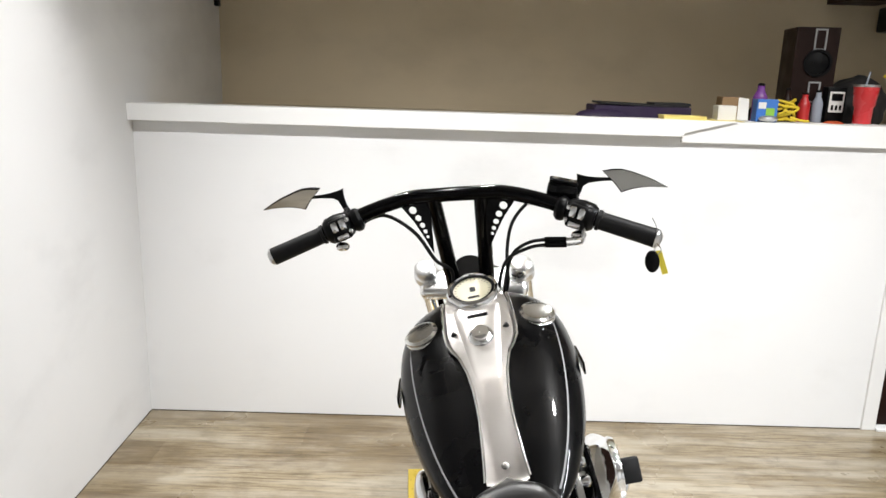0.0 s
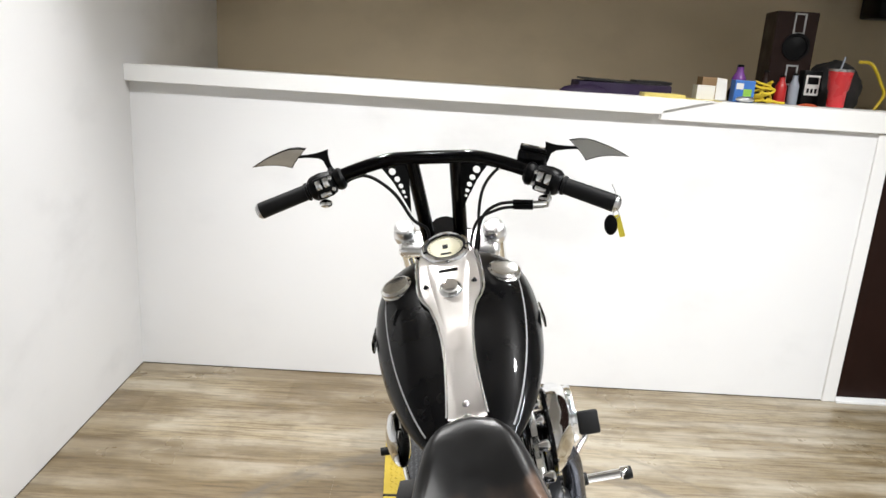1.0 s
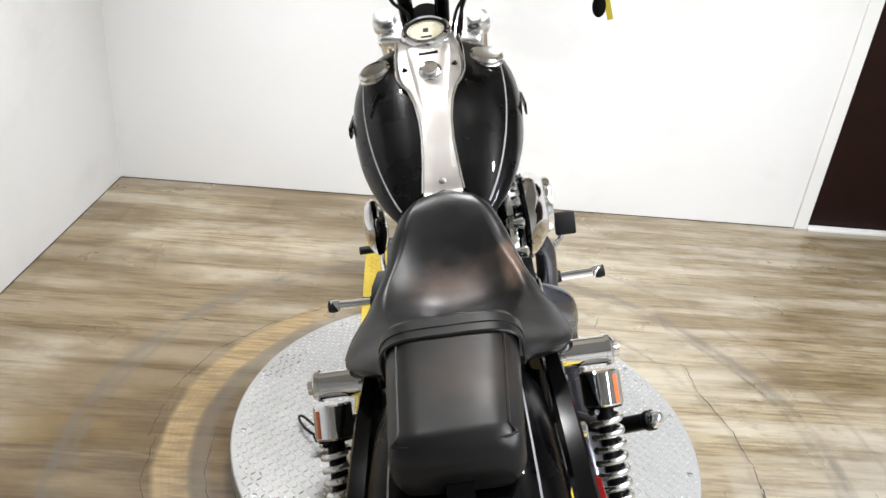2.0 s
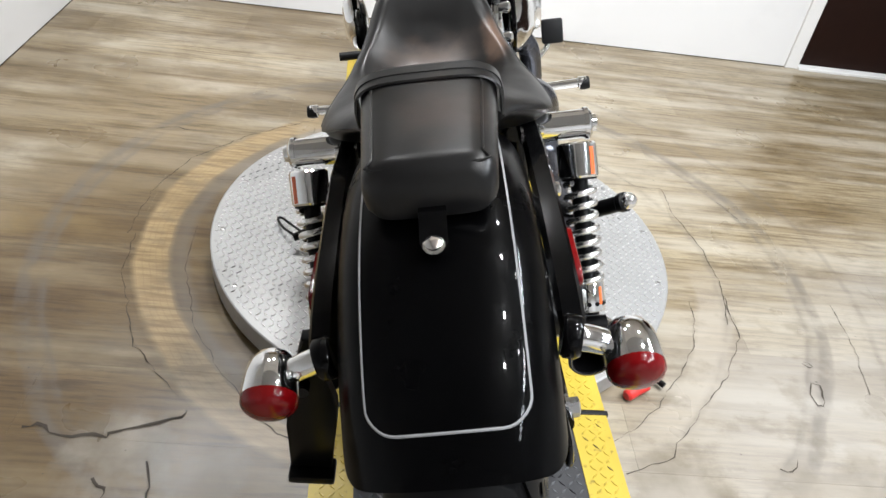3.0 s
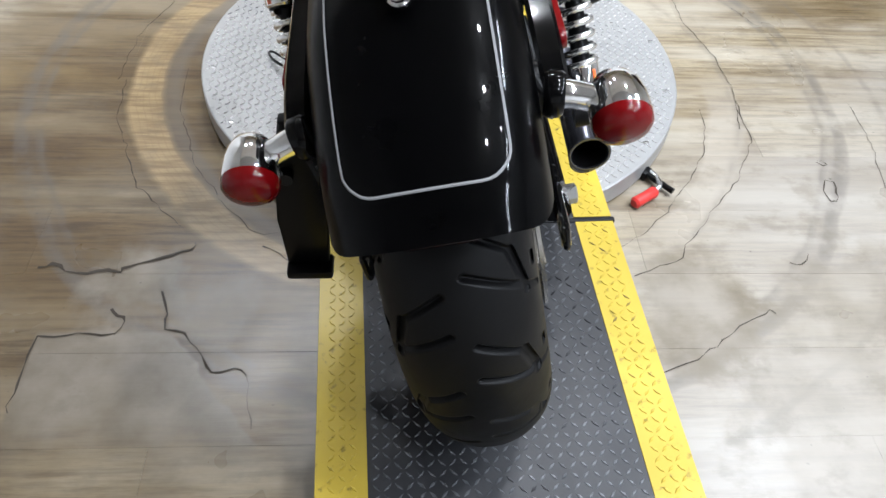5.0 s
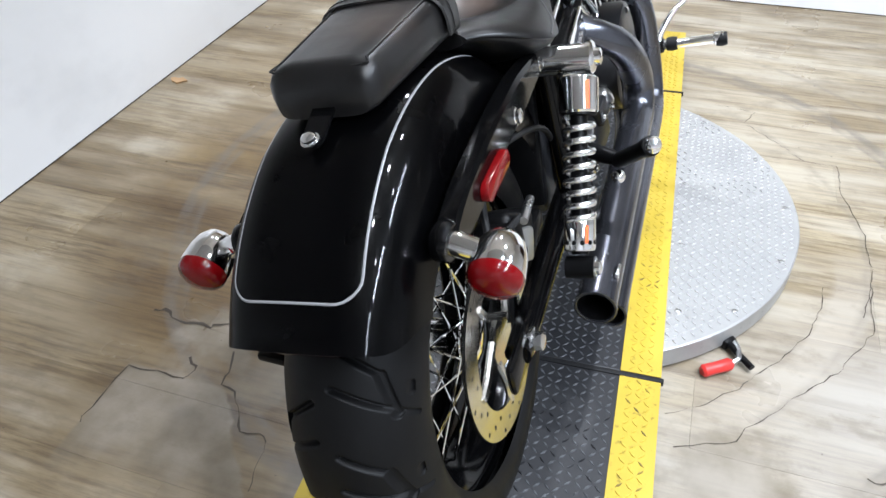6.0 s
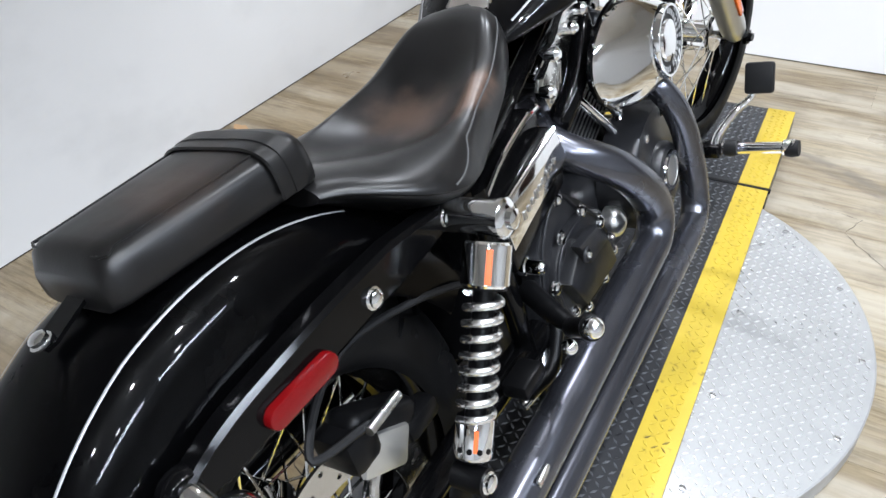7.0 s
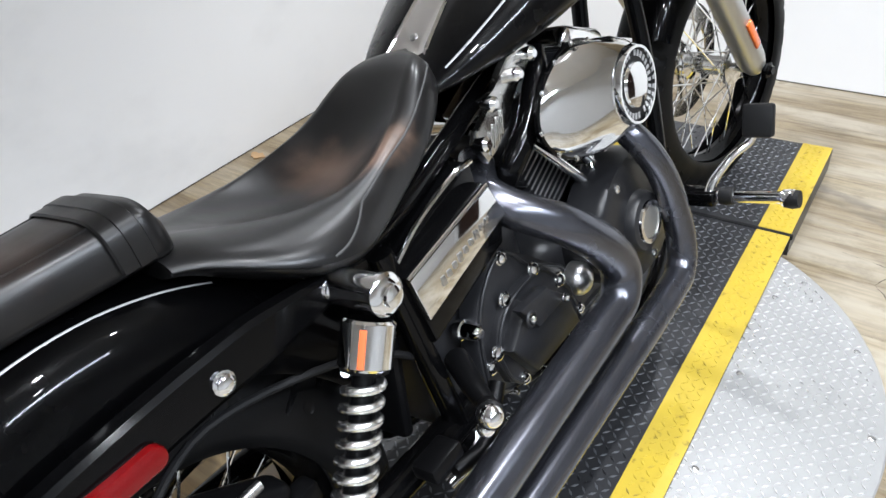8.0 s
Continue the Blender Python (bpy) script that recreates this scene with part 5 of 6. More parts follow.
# engine
eng = new("engine")
eng.parent = bike
eng["label"] = "black and chrome finned vee-twin engine"
bp("crankcase", box((0.2, 0.34, 0.2), (0, 0.86, 0.3), 0.04, None, 3), "engine_black", eng)
bp("gearcase", box((0.15, 0.28, 0.24), (0, 0.55, 0.36), 0.03, None, 3), "engine_black", eng)
CRANK = Vector((0, 0.87, 0.34))
for tilt in (22.5, -22.5):
    u = Vector((0, math.sin(radians(tilt)), math.cos(radians(tilt))))
    fwd = Vector((0, u.z, -u.y))
    turn = Matrix((Vector((1, 0, 0)), fwd, u)).transposed()
    bp("barrel", rod(CRANK + u * 0.08, CRANK + u * 0.25, 0.055, seg=28), "engine_black", eng, "black engine barrel")
    unit = None
    for k in range(11):
        fin = box((0.158, 0.15, 0.004), (0, 0, 0), 0.0012, turn, 1)
        at = CRANK + u * (0.11 + 0.0125 * k)
        if unit is None:
            unit = bp("fin", fin, "engine_black", eng, "black cooling fin with a bare edge")
            unit.location = at
            edge = bp("fin_edge", box((0.0016, 0.138, 0.0028), turn @ Vector((0.0792, 0, 0)), 0, turn), "alloy", eng, "bare machined fin edge")
            edge.location = at
        else:
            fin.free()
            share("fin", unit, eng, Matrix.Translation(at))
            share("fin_edge", edge, eng, Matrix.Translation(at))
    bp("cylinder_head", box((0.165, 0.155, 0.06), CRANK + u * 0.272, 0.016, turn, 3), "engine_black", eng)
    bp("rocker_box", box((0.15, 0.135, 0.05), CRANK + u * 0.32, 0.018, turn, 3), "chrome", eng, "chrome rocker cover")
    for dy in (-0.025, 0.025):
        bp("pushrod_tube", rod(CRANK + Vector((0.12, dy * 0.9, 0.09)), CRANK + u * 0.27 + fwd * dy + Vector((0.075, 0, 0)), 0.0085), "chrome", eng, "chrome pushrod tube")
cam_c = Vector((0.1, 0.9, 0.345))
cover = prism([(0.135 * math.cos(t) * (1.0 if math.cos(t) > 0 else 1.15), 0.105 * math.sin(t) * (1.15 if math.sin(t) > 0 else 1.0)) for t in [k * math.pi / 16 for k in range(32)]], 0.068, Matrix.Translation(cam_c) @ pose(0, 0, 0, 90, 0, 90), bevel=0.012)
cv = bp("cam_cover", cover, "engine_black", eng, "black cam cover")
timer = Vector((0.17, 0.89, 0.342))
bp("timer_cover", turned([(0, 0.056), (0.6, 0.055), (0.9, 0.05), (1, 0.04)], timer + Vector((-0.01, 0, 0)), timer + Vector((0.018, 0, 0)), 40), "engine_black", cv, "round black timer cover")
bp("timer_ring", turned([(0, 0.04), (1, 0.038), (1, 0.03), (0.4, 0.03)], timer + Vector((0.016, 0, 0)), timer + Vector((0.022, 0, 0)), 40, caps=False), "chrome", cv, "chrome ring on the timer cover")
bp("timer_badge", turned([(0, 0.03), (1, 0.028)], timer + Vector((0.016, 0, 0)), timer + Vector((0.02, 0, 0)), 40), "alloy", cv, "plain grey round badge")
for k in range(9):
    a = 2 * math.pi * k / 9
    bp("cover_bolt", bolt((0.165, 0.9 + 0.122 * math.cos(a), 0.35 + 0.096 * math.sin(a)), (1, 0, 0), 0.008, 0.009), "chrome", cv)
# gearbox side cover: a bolted flange with a raised six-sided cover on it
gm = Matrix.Translation((0.085, 0, 0)) @ pose(0, 0, 0, 90, 0, 90)
flange = [(0.465, 0.3), (0.5, 0.26), (0.56, 0.245), (0.65, 0.24), (0.725, 0.24), (0.73, 0.31), (0.72, 0.355), (0.675, 0.39), (0.63, 0.422), (0.592, 0.468), (0.55, 0.472), (0.5, 0.43), (0.475, 0.37)]
gcov = bp("gearbox_cover", prism(flange, 0.033, gm, bevel=0.008), "engine_black", eng, "black gearbox side cover with chrome bolts", angle=30)
STEP = [(0.492, 0.335), (0.505, 0.285), (0.545, 0.25), (0.63, 0.243), (0.715, 0.252), (0.71, 0.31), (0.694, 0.345), (0.65, 0.402), (0.61, 0.41), (0.56, 0.407), (0.526, 0.393), (0.502, 0.365)]
HUB = [(0.502, 0.35), (0.545, 0.276), (0.684, 0.274), (0.665, 0.342), (0.615, 0.388), (0.565, 0.397)]
bp("gearbox_step", prism(STEP, 0.014, gm @ Matrix.Translation((0, 0, 0.032)), bevel=0.005), "engine_black", gcov, angle=30)
for ring, lift in ((STEP, 0.046), (flange, 0.033)):
    mid = Vector((sum(p[0] for p in ring) / len(ring), sum(p[1] for p in ring) / len(ring)))
    loop = [Vector(p).lerp(mid, 0.07) for p in ring]
    bp("gearbox_rib", tube([(0.085 + lift, p.x, p.y) for p in loop + loop[:1]], 0.0034, 8, steps=4), "engine_black", gcov)
bp("gearbox_hub", prism([tuple(Vector(p).lerp(Vector((0.59, 0.33)), 0.03)) for p in HUB], 0.024, gm @ Matrix.Translation((0, 0, 0.045)), bevel=0.008), "engine_black", gcov, angle=28)
bp("gearbox_pad", prism([(0.53, 0.406), (0.602, 0.4), (0.632, 0.354), (0.562, 0.354)], 0.016, gm @ Matrix.Translation((0, 0, 0.066)), bevel=0.005), "engine_black", gcov, angle=28)
bp("pad_recess", turned([(0, 0.013), (0.5, 0.0135), (1, 0.0115), (1, 0.009), (0.3, 0.009)], (0.166, 0.547, 0.381), (0.17, 0.547, 0.381), 20, caps=False), "engine_black", gcov)
for y, z, x, r in ((0.547, 0.408, 0.126, 0.0105), (0.574, 0.462, 0.117, 0.009), (0.626, 0.41, 0.127, 0.0105), (0.678, 0.356, 0.13, 0.0105), (0.713, 0.274, 0.128, 0.009), (0.497, 0.348, 0.128, 0.0105), (0.487, 0.326, 0.117, 0.0105), (0.535, 0.27, 0.13, 0.009), (0.58, 0.248, 0.13, 0.0085), (0.66, 0.25, 0.128, 0.0085), (0.547, 0.381, 0.165, 0.0065), (0.634, 0.358, 0.166, 0.006)):
    bp("cover_bolt", bolt((x, y, z), (1, 0, 0), r, 0.01), "chrome", gcov)
for y, z, x, r in ((0.477, 0.4, 0.122, 0.0135), (0.4, 0.294, 0.13, 0.01), (0.442, 0.226, 0.13, 0.0095), (0.451, 0.266, 0.13, 0.008), (0.481, 0.232, 0.13, 0.0095), (0.517, 0.256, 0.118, 0.008)):
    bp("case_bolt", turned([(0, r * 1.2), (0.25, r * 1.2), (0.3, r), (0.85, r * 0.9), (1, r * 0.5)], (x - 0.03, y, z), (x + 0.01, y, z), 14), "chrome", gcov, "chrome case bolt")
bp("filler_plug", turned([(0, 0.028), (0.45, 0.028), (0.62, 0.0262), (0.78, 0.021), (0.9, 0.013), (1, 0.003)], (0.12, 0.727, 0.325), (0.158, 0.727, 0.325), 24), "bright_plug", gcov, "bright chrome filler plug")
bp("linkage_arm", tube([(0.13, 0.42, 0.3), (0.14, 0.38, 0.26), (0.13, 0.33, 0.25)], 0.009, 10), "steel", gcov)
bp("release_arm", tube([(0.14, 0.47, 0.32), (0.15, 0.4, 0.27), (0.14, 0.34, 0.27)], 0.012, 10), "satin_black", gcov)

# air cleaner
ac = new("air_cleaner")
ac.parent = bike
ac["label"] = "chrome teardrop air cleaner"
A0, A1 = Vector((0.158, 0.812, 0.603)), Vector((0.21, 0.877, 0.596))


def teardrop(t, grow=0.0):
    """One ring of the cover, t from its pointed back rim to its round face."""
    c = A0.lerp(A1, t)
    ry = 0.096 - 0.033 * t**2.2 + grow
    ring = []
    for i in range(48):
        a = 2 * math.pi * i / 48
        ca, sa = math.cos(a), math.sin(a)
        k = 1.0 + (1 - t) * 0.26 * max(0.0, -0.985 * ca + 0.12 * sa) ** 5 + 0.05 * math.sin(math.pi * t**0.7) * math.cos(7 * a)
        ring.append(Vector((c.x, c.y + ry * k * ca, c.z + ry * 0.9 * k * sa)))
    return ring


cvr = bp("air_cover", rings(bmesh.new(), [teardrop(t) for t in np.linspace(0, 1, 18)]), "chrome", ac, "polished fluted chrome cover", angle=50)
plate = bp("backing_plate", rings(bmesh.new(), [[p - Vector((d, 0, 0)) for p in teardrop(0, grow)] for d, grow in ((0.0005, 0.001), (0.002, 0.0035), (0.008, 0.0035), (0.011, 0.0))]), "gloss_black", ac, "black backing plate")
for i in range(0, 48, 4):
    p = teardrop(0, 0.0015)[i]
    bp("rim_screw", bolt(p - Vector((0.001, 0, 0)), (1, 0, 0), 0.0035, 0.004), "chrome", plate)
bp("face_ring", turned([(0, 0.061), (0.5, 0.0625), (1, 0.0595), (1, 0.0555), (0.2, 0.0555)], A1 - Vector((0.006, 0, 0)), A1 + Vector((0.01, 0, 0)), 48, caps=False), "chrome", ac, "chrome face ring")
bp("face_band", turned([(0, 0.056), (1, 0.056)], A1 - Vector((0.004, 0, 0)), A1 + Vector((0.0035, 0, 0)), 48), "satin_black", ac, "black lettering band")
bars_bm = bmesh.new()
for k in range(30):
    if k % 8 == 7:
        continue
    a = 2 * math.pi * k / 30
    block(bars_bm, (0.0012, 0.0052, 0.0093), A1 + Vector((0.004, 0.048 * math.cos(a), 0.048 * math.sin(a))), 0, Matrix.Rotation(a - math.pi / 2, 3, "X"))
bp("face_print", bars_bm, "grey_plastic", ac, "grey bars of unreadable lettering")
bp("face_disc", turned([(0, 0.0365), (0.6, 0.034), (0.8, 0.025), (1, 0.01)], A1 + Vector((0.002, 0, 0)), A1 + Vector((0.012, 0, 0)), 40), "chrome", ac, "domed chrome centre")
bp("intake_pipe", rod((0.06, 0.775, 0.642), (0.148, 0.79, 0.644), 0.019), "alloy_bright", ac, "grey breather pipe")

# exhaust
exh = new("exhaust")
exh.parent = bike
exh["label"] = "pair of black ceramic drag pipes"
P1 = [(0.05, 0.66, 0.575), (0.1, 0.6, 0.56), (0.14, 0.598, 0.535), (0.17, 0.617, 0.511), (0.195, 0.65, 0.476), (0.207, 0.702, 0.415), (0.208, 0.737, 0.352), (0.208, 0.715, 0.305), (0.207, 0.64, 0.294), (0.206, 0.4, 0.278), (0.205, 0.141, 0.264)]
P2 = [(0.07, 0.96, 0.56), (0.13, 0.905, 0.548), (0.18, 0.89, 0.51), (0.2, 0.903, 0.47), (0.206, 0.932, 0.405), (0.206, 0.953, 0.325), (0.206, 0.957, 0.265), (0.207, 0.938, 0.22), (0.21, 0.865, 0.205), (0.21, 0.5, 0.194), (0.209, 0.215, 0.182)]
for name, pts, r in (("rear_pipe", P1, 0.0325), ("front_pipe", P2, 0.0265)):
    p = bp(name, tube(pts, [r * 0.84, r * 0.86, r * 0.88, r * 0.92, r * 0.96, r, r, r, r, r], 24, hollow=True), "exhaust", exh, "black ceramic coated pipe", angle=60)
    e = Vector(pts[-1])
    bp("pipe_tip", turned([(0, r + 0.0015), (0.9, r + 0.0015), (1, r - 0.001), (0.9, r - 0.003), (0.0, r - 0.003)], e + Vector((0, 0.004, 0)), e + Vector((0, -0.003, 0)), 32, caps=False), "exhaust", p, "dark pipe rim")
    bp("pipe_baffle", turned([(0, r - 0.004), (1, r - 0.004)], e + Vector((0, 0.11, 0)), e + Vector((0, 0.12, 0)), 24), "satin_black", p)
    # added black lining that paints the pipe's inside dark
    bp("dark_pipe_inside", turned([(0, r - 0.0034), (1, r - 0.0034)], e + Vector((0, 0.001, 0)), e + Vector((0, 0.11, 0)), 24, caps=False), "satin_black", p, "black lining added to keep the pipe's inside dark")
bp("heat_mark", box((0.006, 0.03, 0.018), (0.234, 0.2, 0.285), 0.002, Matrix.Rotation(radians(10), 3, "Y")), "steel", exh, "worn bright clamp lug")
bp("pipe_bracket", box((0.04, 0.06, 0.025), (0.17, 0.3, 0.345), 0.006), "satin_black", exh)

# side cover and coil bracket
side = new("side_cover")
side.parent = bike
side["label"] = "black side cover with a chrome face plate"
quad = [(0.372, 0.566), (0.556, 0.597), (0.576, 0.54), (0.562, 0.5), (0.386, 0.458)]
bp("cover_body", prism(quad, 0.085, Matrix.Translation((0.061, 0, 0)) @ pose(0, 0, 0, 90, 0, 90), bevel=0.006), "gloss_black", side, angle=25)
bp("face_plate", prism([(0.373, 0.563), (0.555, 0.593), (0.574, 0.54), (0.383, 0.497)], 0.006, Matrix.Translation((0.1465, 0, 0)) @ pose(0, 0, 0, 90, 0, 90), bevel=0.002), "chrome", side, "chrome face plate", angle=25)
bp("plate_lip", tube([(0.15, 0.372, 0.564), (0.15, 0.46, 0.5785), (0.15, 0.555, 0.594)], 0.0035, 8), "chrome", side)
for k in range(9):
    bp("raised_bar", box((0.002, 0.008, 0.009 + 0.004 * (k % 3 == 0)), (0.1535, 0.425 + 0.0135 * k, 0.529 + 0.0031 * k), 0.0008), "steel", side, "raised bar of unreadable script")
bp("battery_box", prism([(0.39, 0.572), (0.447, 0.598), (0.53, 0.618), (0.57, 0.62), (0.57, 0.56), (0.39, 0.53)], 0.06, Matrix.Translation((0.06, 0, 0)) @ pose(0, 0, 0, 90, 0, 90), bevel=0.004), "gloss_black", side, "black battery box")
bp("box_trim", tube([(0.121, 0.388, 0.573), (0.121, 0.447, 0.6), (0.121, 0.53, 0.62), (0.121, 0.57, 0.622)], 0.0045, 8), "chrome", side, "thin chrome trim")
horn = new("coil_bracket")
horn.parent = bike
horn["label"] = "chrome bracket below the tank"
bp("bracket_plate", prism([(0.754, 0.716), (0.764, 0.697), (0.717, 0.675), (0.684, 0.657), (0.68, 0.637), (0.629, 0.61), (0.604, 0.6), (0.587, 0.636), (0.6, 0.651), (0.634, 0.665), (0.623, 0.684), (0.656, 0.684), (0.675, 0.701), (0.701, 0.716)], 0.012, Matrix.Translation((0.112, 0, 0)) @ pose(0, 0, 0, 90, 0, 90), bevel=0.003), "alloy_bright", horn, angle=25)
for y, z in ((0.631, 0.676), (0.594, 0.634), (0.742, 0.704), (0.7, 0.69)):
    bp("bracket_knob", turned([(0, 0.009), (0.5, 0.011), (0.8, 0.011), (1, 0.006)], (0.12, y, z), (0.142, y, z), 14), "chrome", horn)
for k in range(4):
    y, z = 0.616 + 0.012 * k, 0.624 + 0.0055 * k
    bp("bracket_rib", box((0.004, 0.004, 0.034), (0.1255, y, z), 0.001, Matrix.Rotation(radians(-20), 3, "X")), "alloy_bright", horn)
bp("bracket_pin", rod((0.1, 0.64, 0.6), (0.108, 0.7, 0.655), 0.006), "chrome", horn)
bp("plug_lead", tube([(0.1, 0.81, 0.69), (0.112, 0.775, 0.66), (0.118, 0.715, 0.605), (0.112, 0.67, 0.57), (0.1, 0.65, 0.54)], [0.012, 0.019, 0.02, 0.02, 0.018], 14), "gloss_black", horn, "thick black hose")
bp("breather", turned([(0, 0.015), (0.5, 0.015), (0.55, 0.018), (1, 0.018)], (0.1, 0.755, 0.655), (0.1, 0.86, 0.62), 20), "alloy", horn, "grey breather pipe")

# controls
ctl = new("right_foot_control")
ctl.parent = bike
ctl["label"] = "chrome forward peg with brake pedal"
for side_x, root in ((1, ctl), (-1, None)):
    if root is None:
        root = new("left_foot_control")
        root.parent = bike
        root["label"] = "chrome forward peg with shift lever"
    bp("peg_mount", box((0.075, 0.04, 0.03), (side_x * 0.19, 1.09, 0.281), 0.008), "gloss_black", root)
    bp("peg", turned([(0, 0.011), (0.08, 0.014), (0.2, 0.014), (0.22, 0.011), (0.8, 0.0115), (0.82, 0.0155), (0.95, 0.0155), (1, 0.012)], (side_x * 0.225, 1.09, 0.282), (side_x * 0.37, 1.09, 0.286), 20), "chrome", root, "chrome foot peg with rubber bands")
    for u in (0.245, 0.36):
        bp("peg_rubber", turned([(0, 0.0155), (0.5, 0.0178), (1, 0.0155)], (side_x * (u - 0.013), 1.09, 0.283), (side_x * (u + 0.012), 1.09, 0.284), 20), "rubber", root)
bp("pedal_arm", tube([(0.212, 1.085, 0.285), (0.218, 1.1, 0.31), (0.245, 1.13, 0.345), (0.272, 1.155, 0.365), (0.28, 1.16, 0.39)], [0.01, 0.009, 0.0075, 0.0075, 0.008], 12), "chrome", ctl, "chrome brake pedal arm")
bp("pedal_pad", box((0.055, 0.022, 0.062), (0.288, 1.165, 0.402), 0.006, Matrix.Rotation(radians(-20), 3, "X")), "rubber", ctl, "ribbed black rubber pedal pad")
bp("shift_lever", tube([(-0.2, 1.09, 0.28), (-0.22, 1.2, 0.33), (-0.22, 1.25, 0.36)], 0.007, 10), "chrome", root)
bp("toe_peg", rod((-0.215, 1.25, 0.36), (-0.285, 1.25, 0.36), 0.0115), "rubber", root, "black rubber toe peg")
for sx in (1,):
    pp = new("passenger_peg")
    pp.parent = bike
    pp["label"] = "folded black passenger peg"
    bp("peg_arm", tube([(sx * 0.13, 0.42, 0.4), (sx * 0.19, 0.38, 0.4), (sx * 0.225, 0.36, 0.4)], [0.018, 0.015, 0.012], 12), "satin_black", pp)
    bp("peg_tube", turned([(0, 0.012), (0.1, 0.014), (0.85, 0.0135), (0.88, 0.0165), (0.97, 0.0165), (1, 0.012)], (sx * 0.222, 0.362, 0.395), (sx * 0.29, 0.3, 0.458), 18), "satin_black", pp)
    bp("peg_cap", ball((sx * 0.291, 0.299, 0.459), 0.014), "chrome", pp)
    bp("peg_bolt", ball((sx * 0.224, 0.345, 0.375), 0.012), "chrome", pp)

# primary cover on the left, side stand, plate holder
prim = prism([(0.42, 0.25), (0.5, 0.2), (0.85, 0.19), (0.98, 0.24), (1.02, 0.33), (0.98, 0.43), (0.85, 0.46), (0.5, 0.42), (0.42, 0.36)], 0.085, Matrix.Translation((-0.205, 0, 0)) @ pose(0, 0, 0, 90, 0, 90), bevel=0.02)
pc = bp("primary_cover", prim, "gloss_black", bike, "black primary drive cover")
bmesh_c = turned([(0, 0.075), (0.6, 0.073), (1, 0.06)], (-0.2, 0.56, 0.31), (-0.222, 0.56, 0.31), 40)
bp("clutch_cover", bmesh_c, "gloss_black", pc, "round black clutch cover")
stand = new("side_stand")
stand.parent = bike
stand["label"] = "black side stand on the turntable"
bp("stand_leg", tube([(-0.14, 0.86, 0.17), (-0.25, 0.8, 0.155), (-0.4, 0.75, 0.125)], [0.014, 0.012, 0.01], 12), "gloss_black", stand)
bp("stand_foot", tube([(-0.37, 0.74, 0.118), (-0.43, 0.8, 0.117), (-0.455, 0.845, 0.117), (-0.447, 0.852, 0.117), (-0.415, 0.815, 0.117), (-0.362, 0.752, 0.12)], 0.0032, 8), "gloss_black", stand, "bent rod foot")
holder = new("side_plate_holder")
holder.parent = bike
holder["label"] = "black side-mounted number plate holder"
bp("plate_back", prism([(-0.149, 0.612), (-0.158, 0.612), (-0.172, 0.578), (-0.186, 0.54), (-0.207, 0.473), (-0.222, 0.386), (-0.212, 0.374), (-0.172, 0.374), (-0.146, 0.47), (-0.14, 0.5), (-0.146, 0.566)], 0.016, Matrix.Translation((0, -0.095, 0)) @ pose(0, 0, 0, 90, 0, 0), bevel=0.003), "satin_black", holder)
bp("plate_flange", box((0.058, 0.034, 0.014), (-0.194, -0.112, 0.384), 0.004, Matrix.Rotation(radians(13), 3, "Y")), "satin_black", holder)
bp("plate_pivot", rod((-0.17, -0.112, 0.545), (-0.17, -0.126, 0.545), 0.008), "gloss_black", holder)
bp("plate_arm", tube([(-0.13, -0.06, 0.5), (-0.16, -0.08, 0.5), (-0.175, -0.1, 0.5)], 0.01, 10), "satin_black", holder)
bp("belt_guard", box((0.03, 0.42, 0.06), (-0.125, 0.22, 0.42), 0.012, Matrix.Rotation(radians(6), 3, "X")), "gloss_black", bike, "black belt guard")

tankbox = box((0.13, 0.24, 0.2), (0, 0.49, 0.525), 0.02, Matrix.Rotation(radians(-8), 3, "X"))
bp("oil_tank", tankbox, "gloss_black", bike, "black oil tank between the frame rails")
# black panel added so the gap ahead of the rear wheel reads dark
bp("dark_fill_panel", box((0.2, 0.02, 0.3), (0, 0.36, 0.48), 0.008, Matrix.Rotation(radians(-14), 3, "X")), "satin_black", bike, "black panel added to fill the gap dark")
hornc = ball((0, 0, 0), 0.05, squash=(0.55, 0.9, 1.35), seg=24)
bmesh.ops.translate(hornc, vec=(-0.175, 0.9, 0.585), verts=hornc.verts)
bp("horn_cover", hornc, "chrome", bike, "chrome horn cover on the left side")

# ---- things on the floor ----
tool = thing("locking_handle", "red-gripped steel locking lever beside the turntable", "tool", (0.33, 0.56, 0))
part("grip", turned([(0, 0.009), (0.08, 0.0135), (0.5, 0.0125), (0.92, 0.0135), (1, 0.01)], (-0.045, -0.05, 0.014), (0.012, -0.012, 0.016), 16), "red_grip", tool, "red rubber grip")
part("lever", tube([(0.012, -0.012, 0.016), (0.025, 0.005, 0.02), (0.02, 0.04, 0.018), (-0.005, 0.075, 0.016)], 0.0065, 10), "steel", tool)
part("cross_pin", rod((-0.012, 0.062, 0.018), (0.052, -0.012, 0.016), 0.007), "satin_black", tool)
part("clamp_block", box((0.03, 0.03, 0.024), (0.0, 0.055, 0.013), 0.005, Matrix.Rotation(radians(40), 3, "Z")), "satin_black", tool)

# ---- things on the ledge ----
Z = LEDGE - 0.0445
ZC = LEDGE - 0.0015


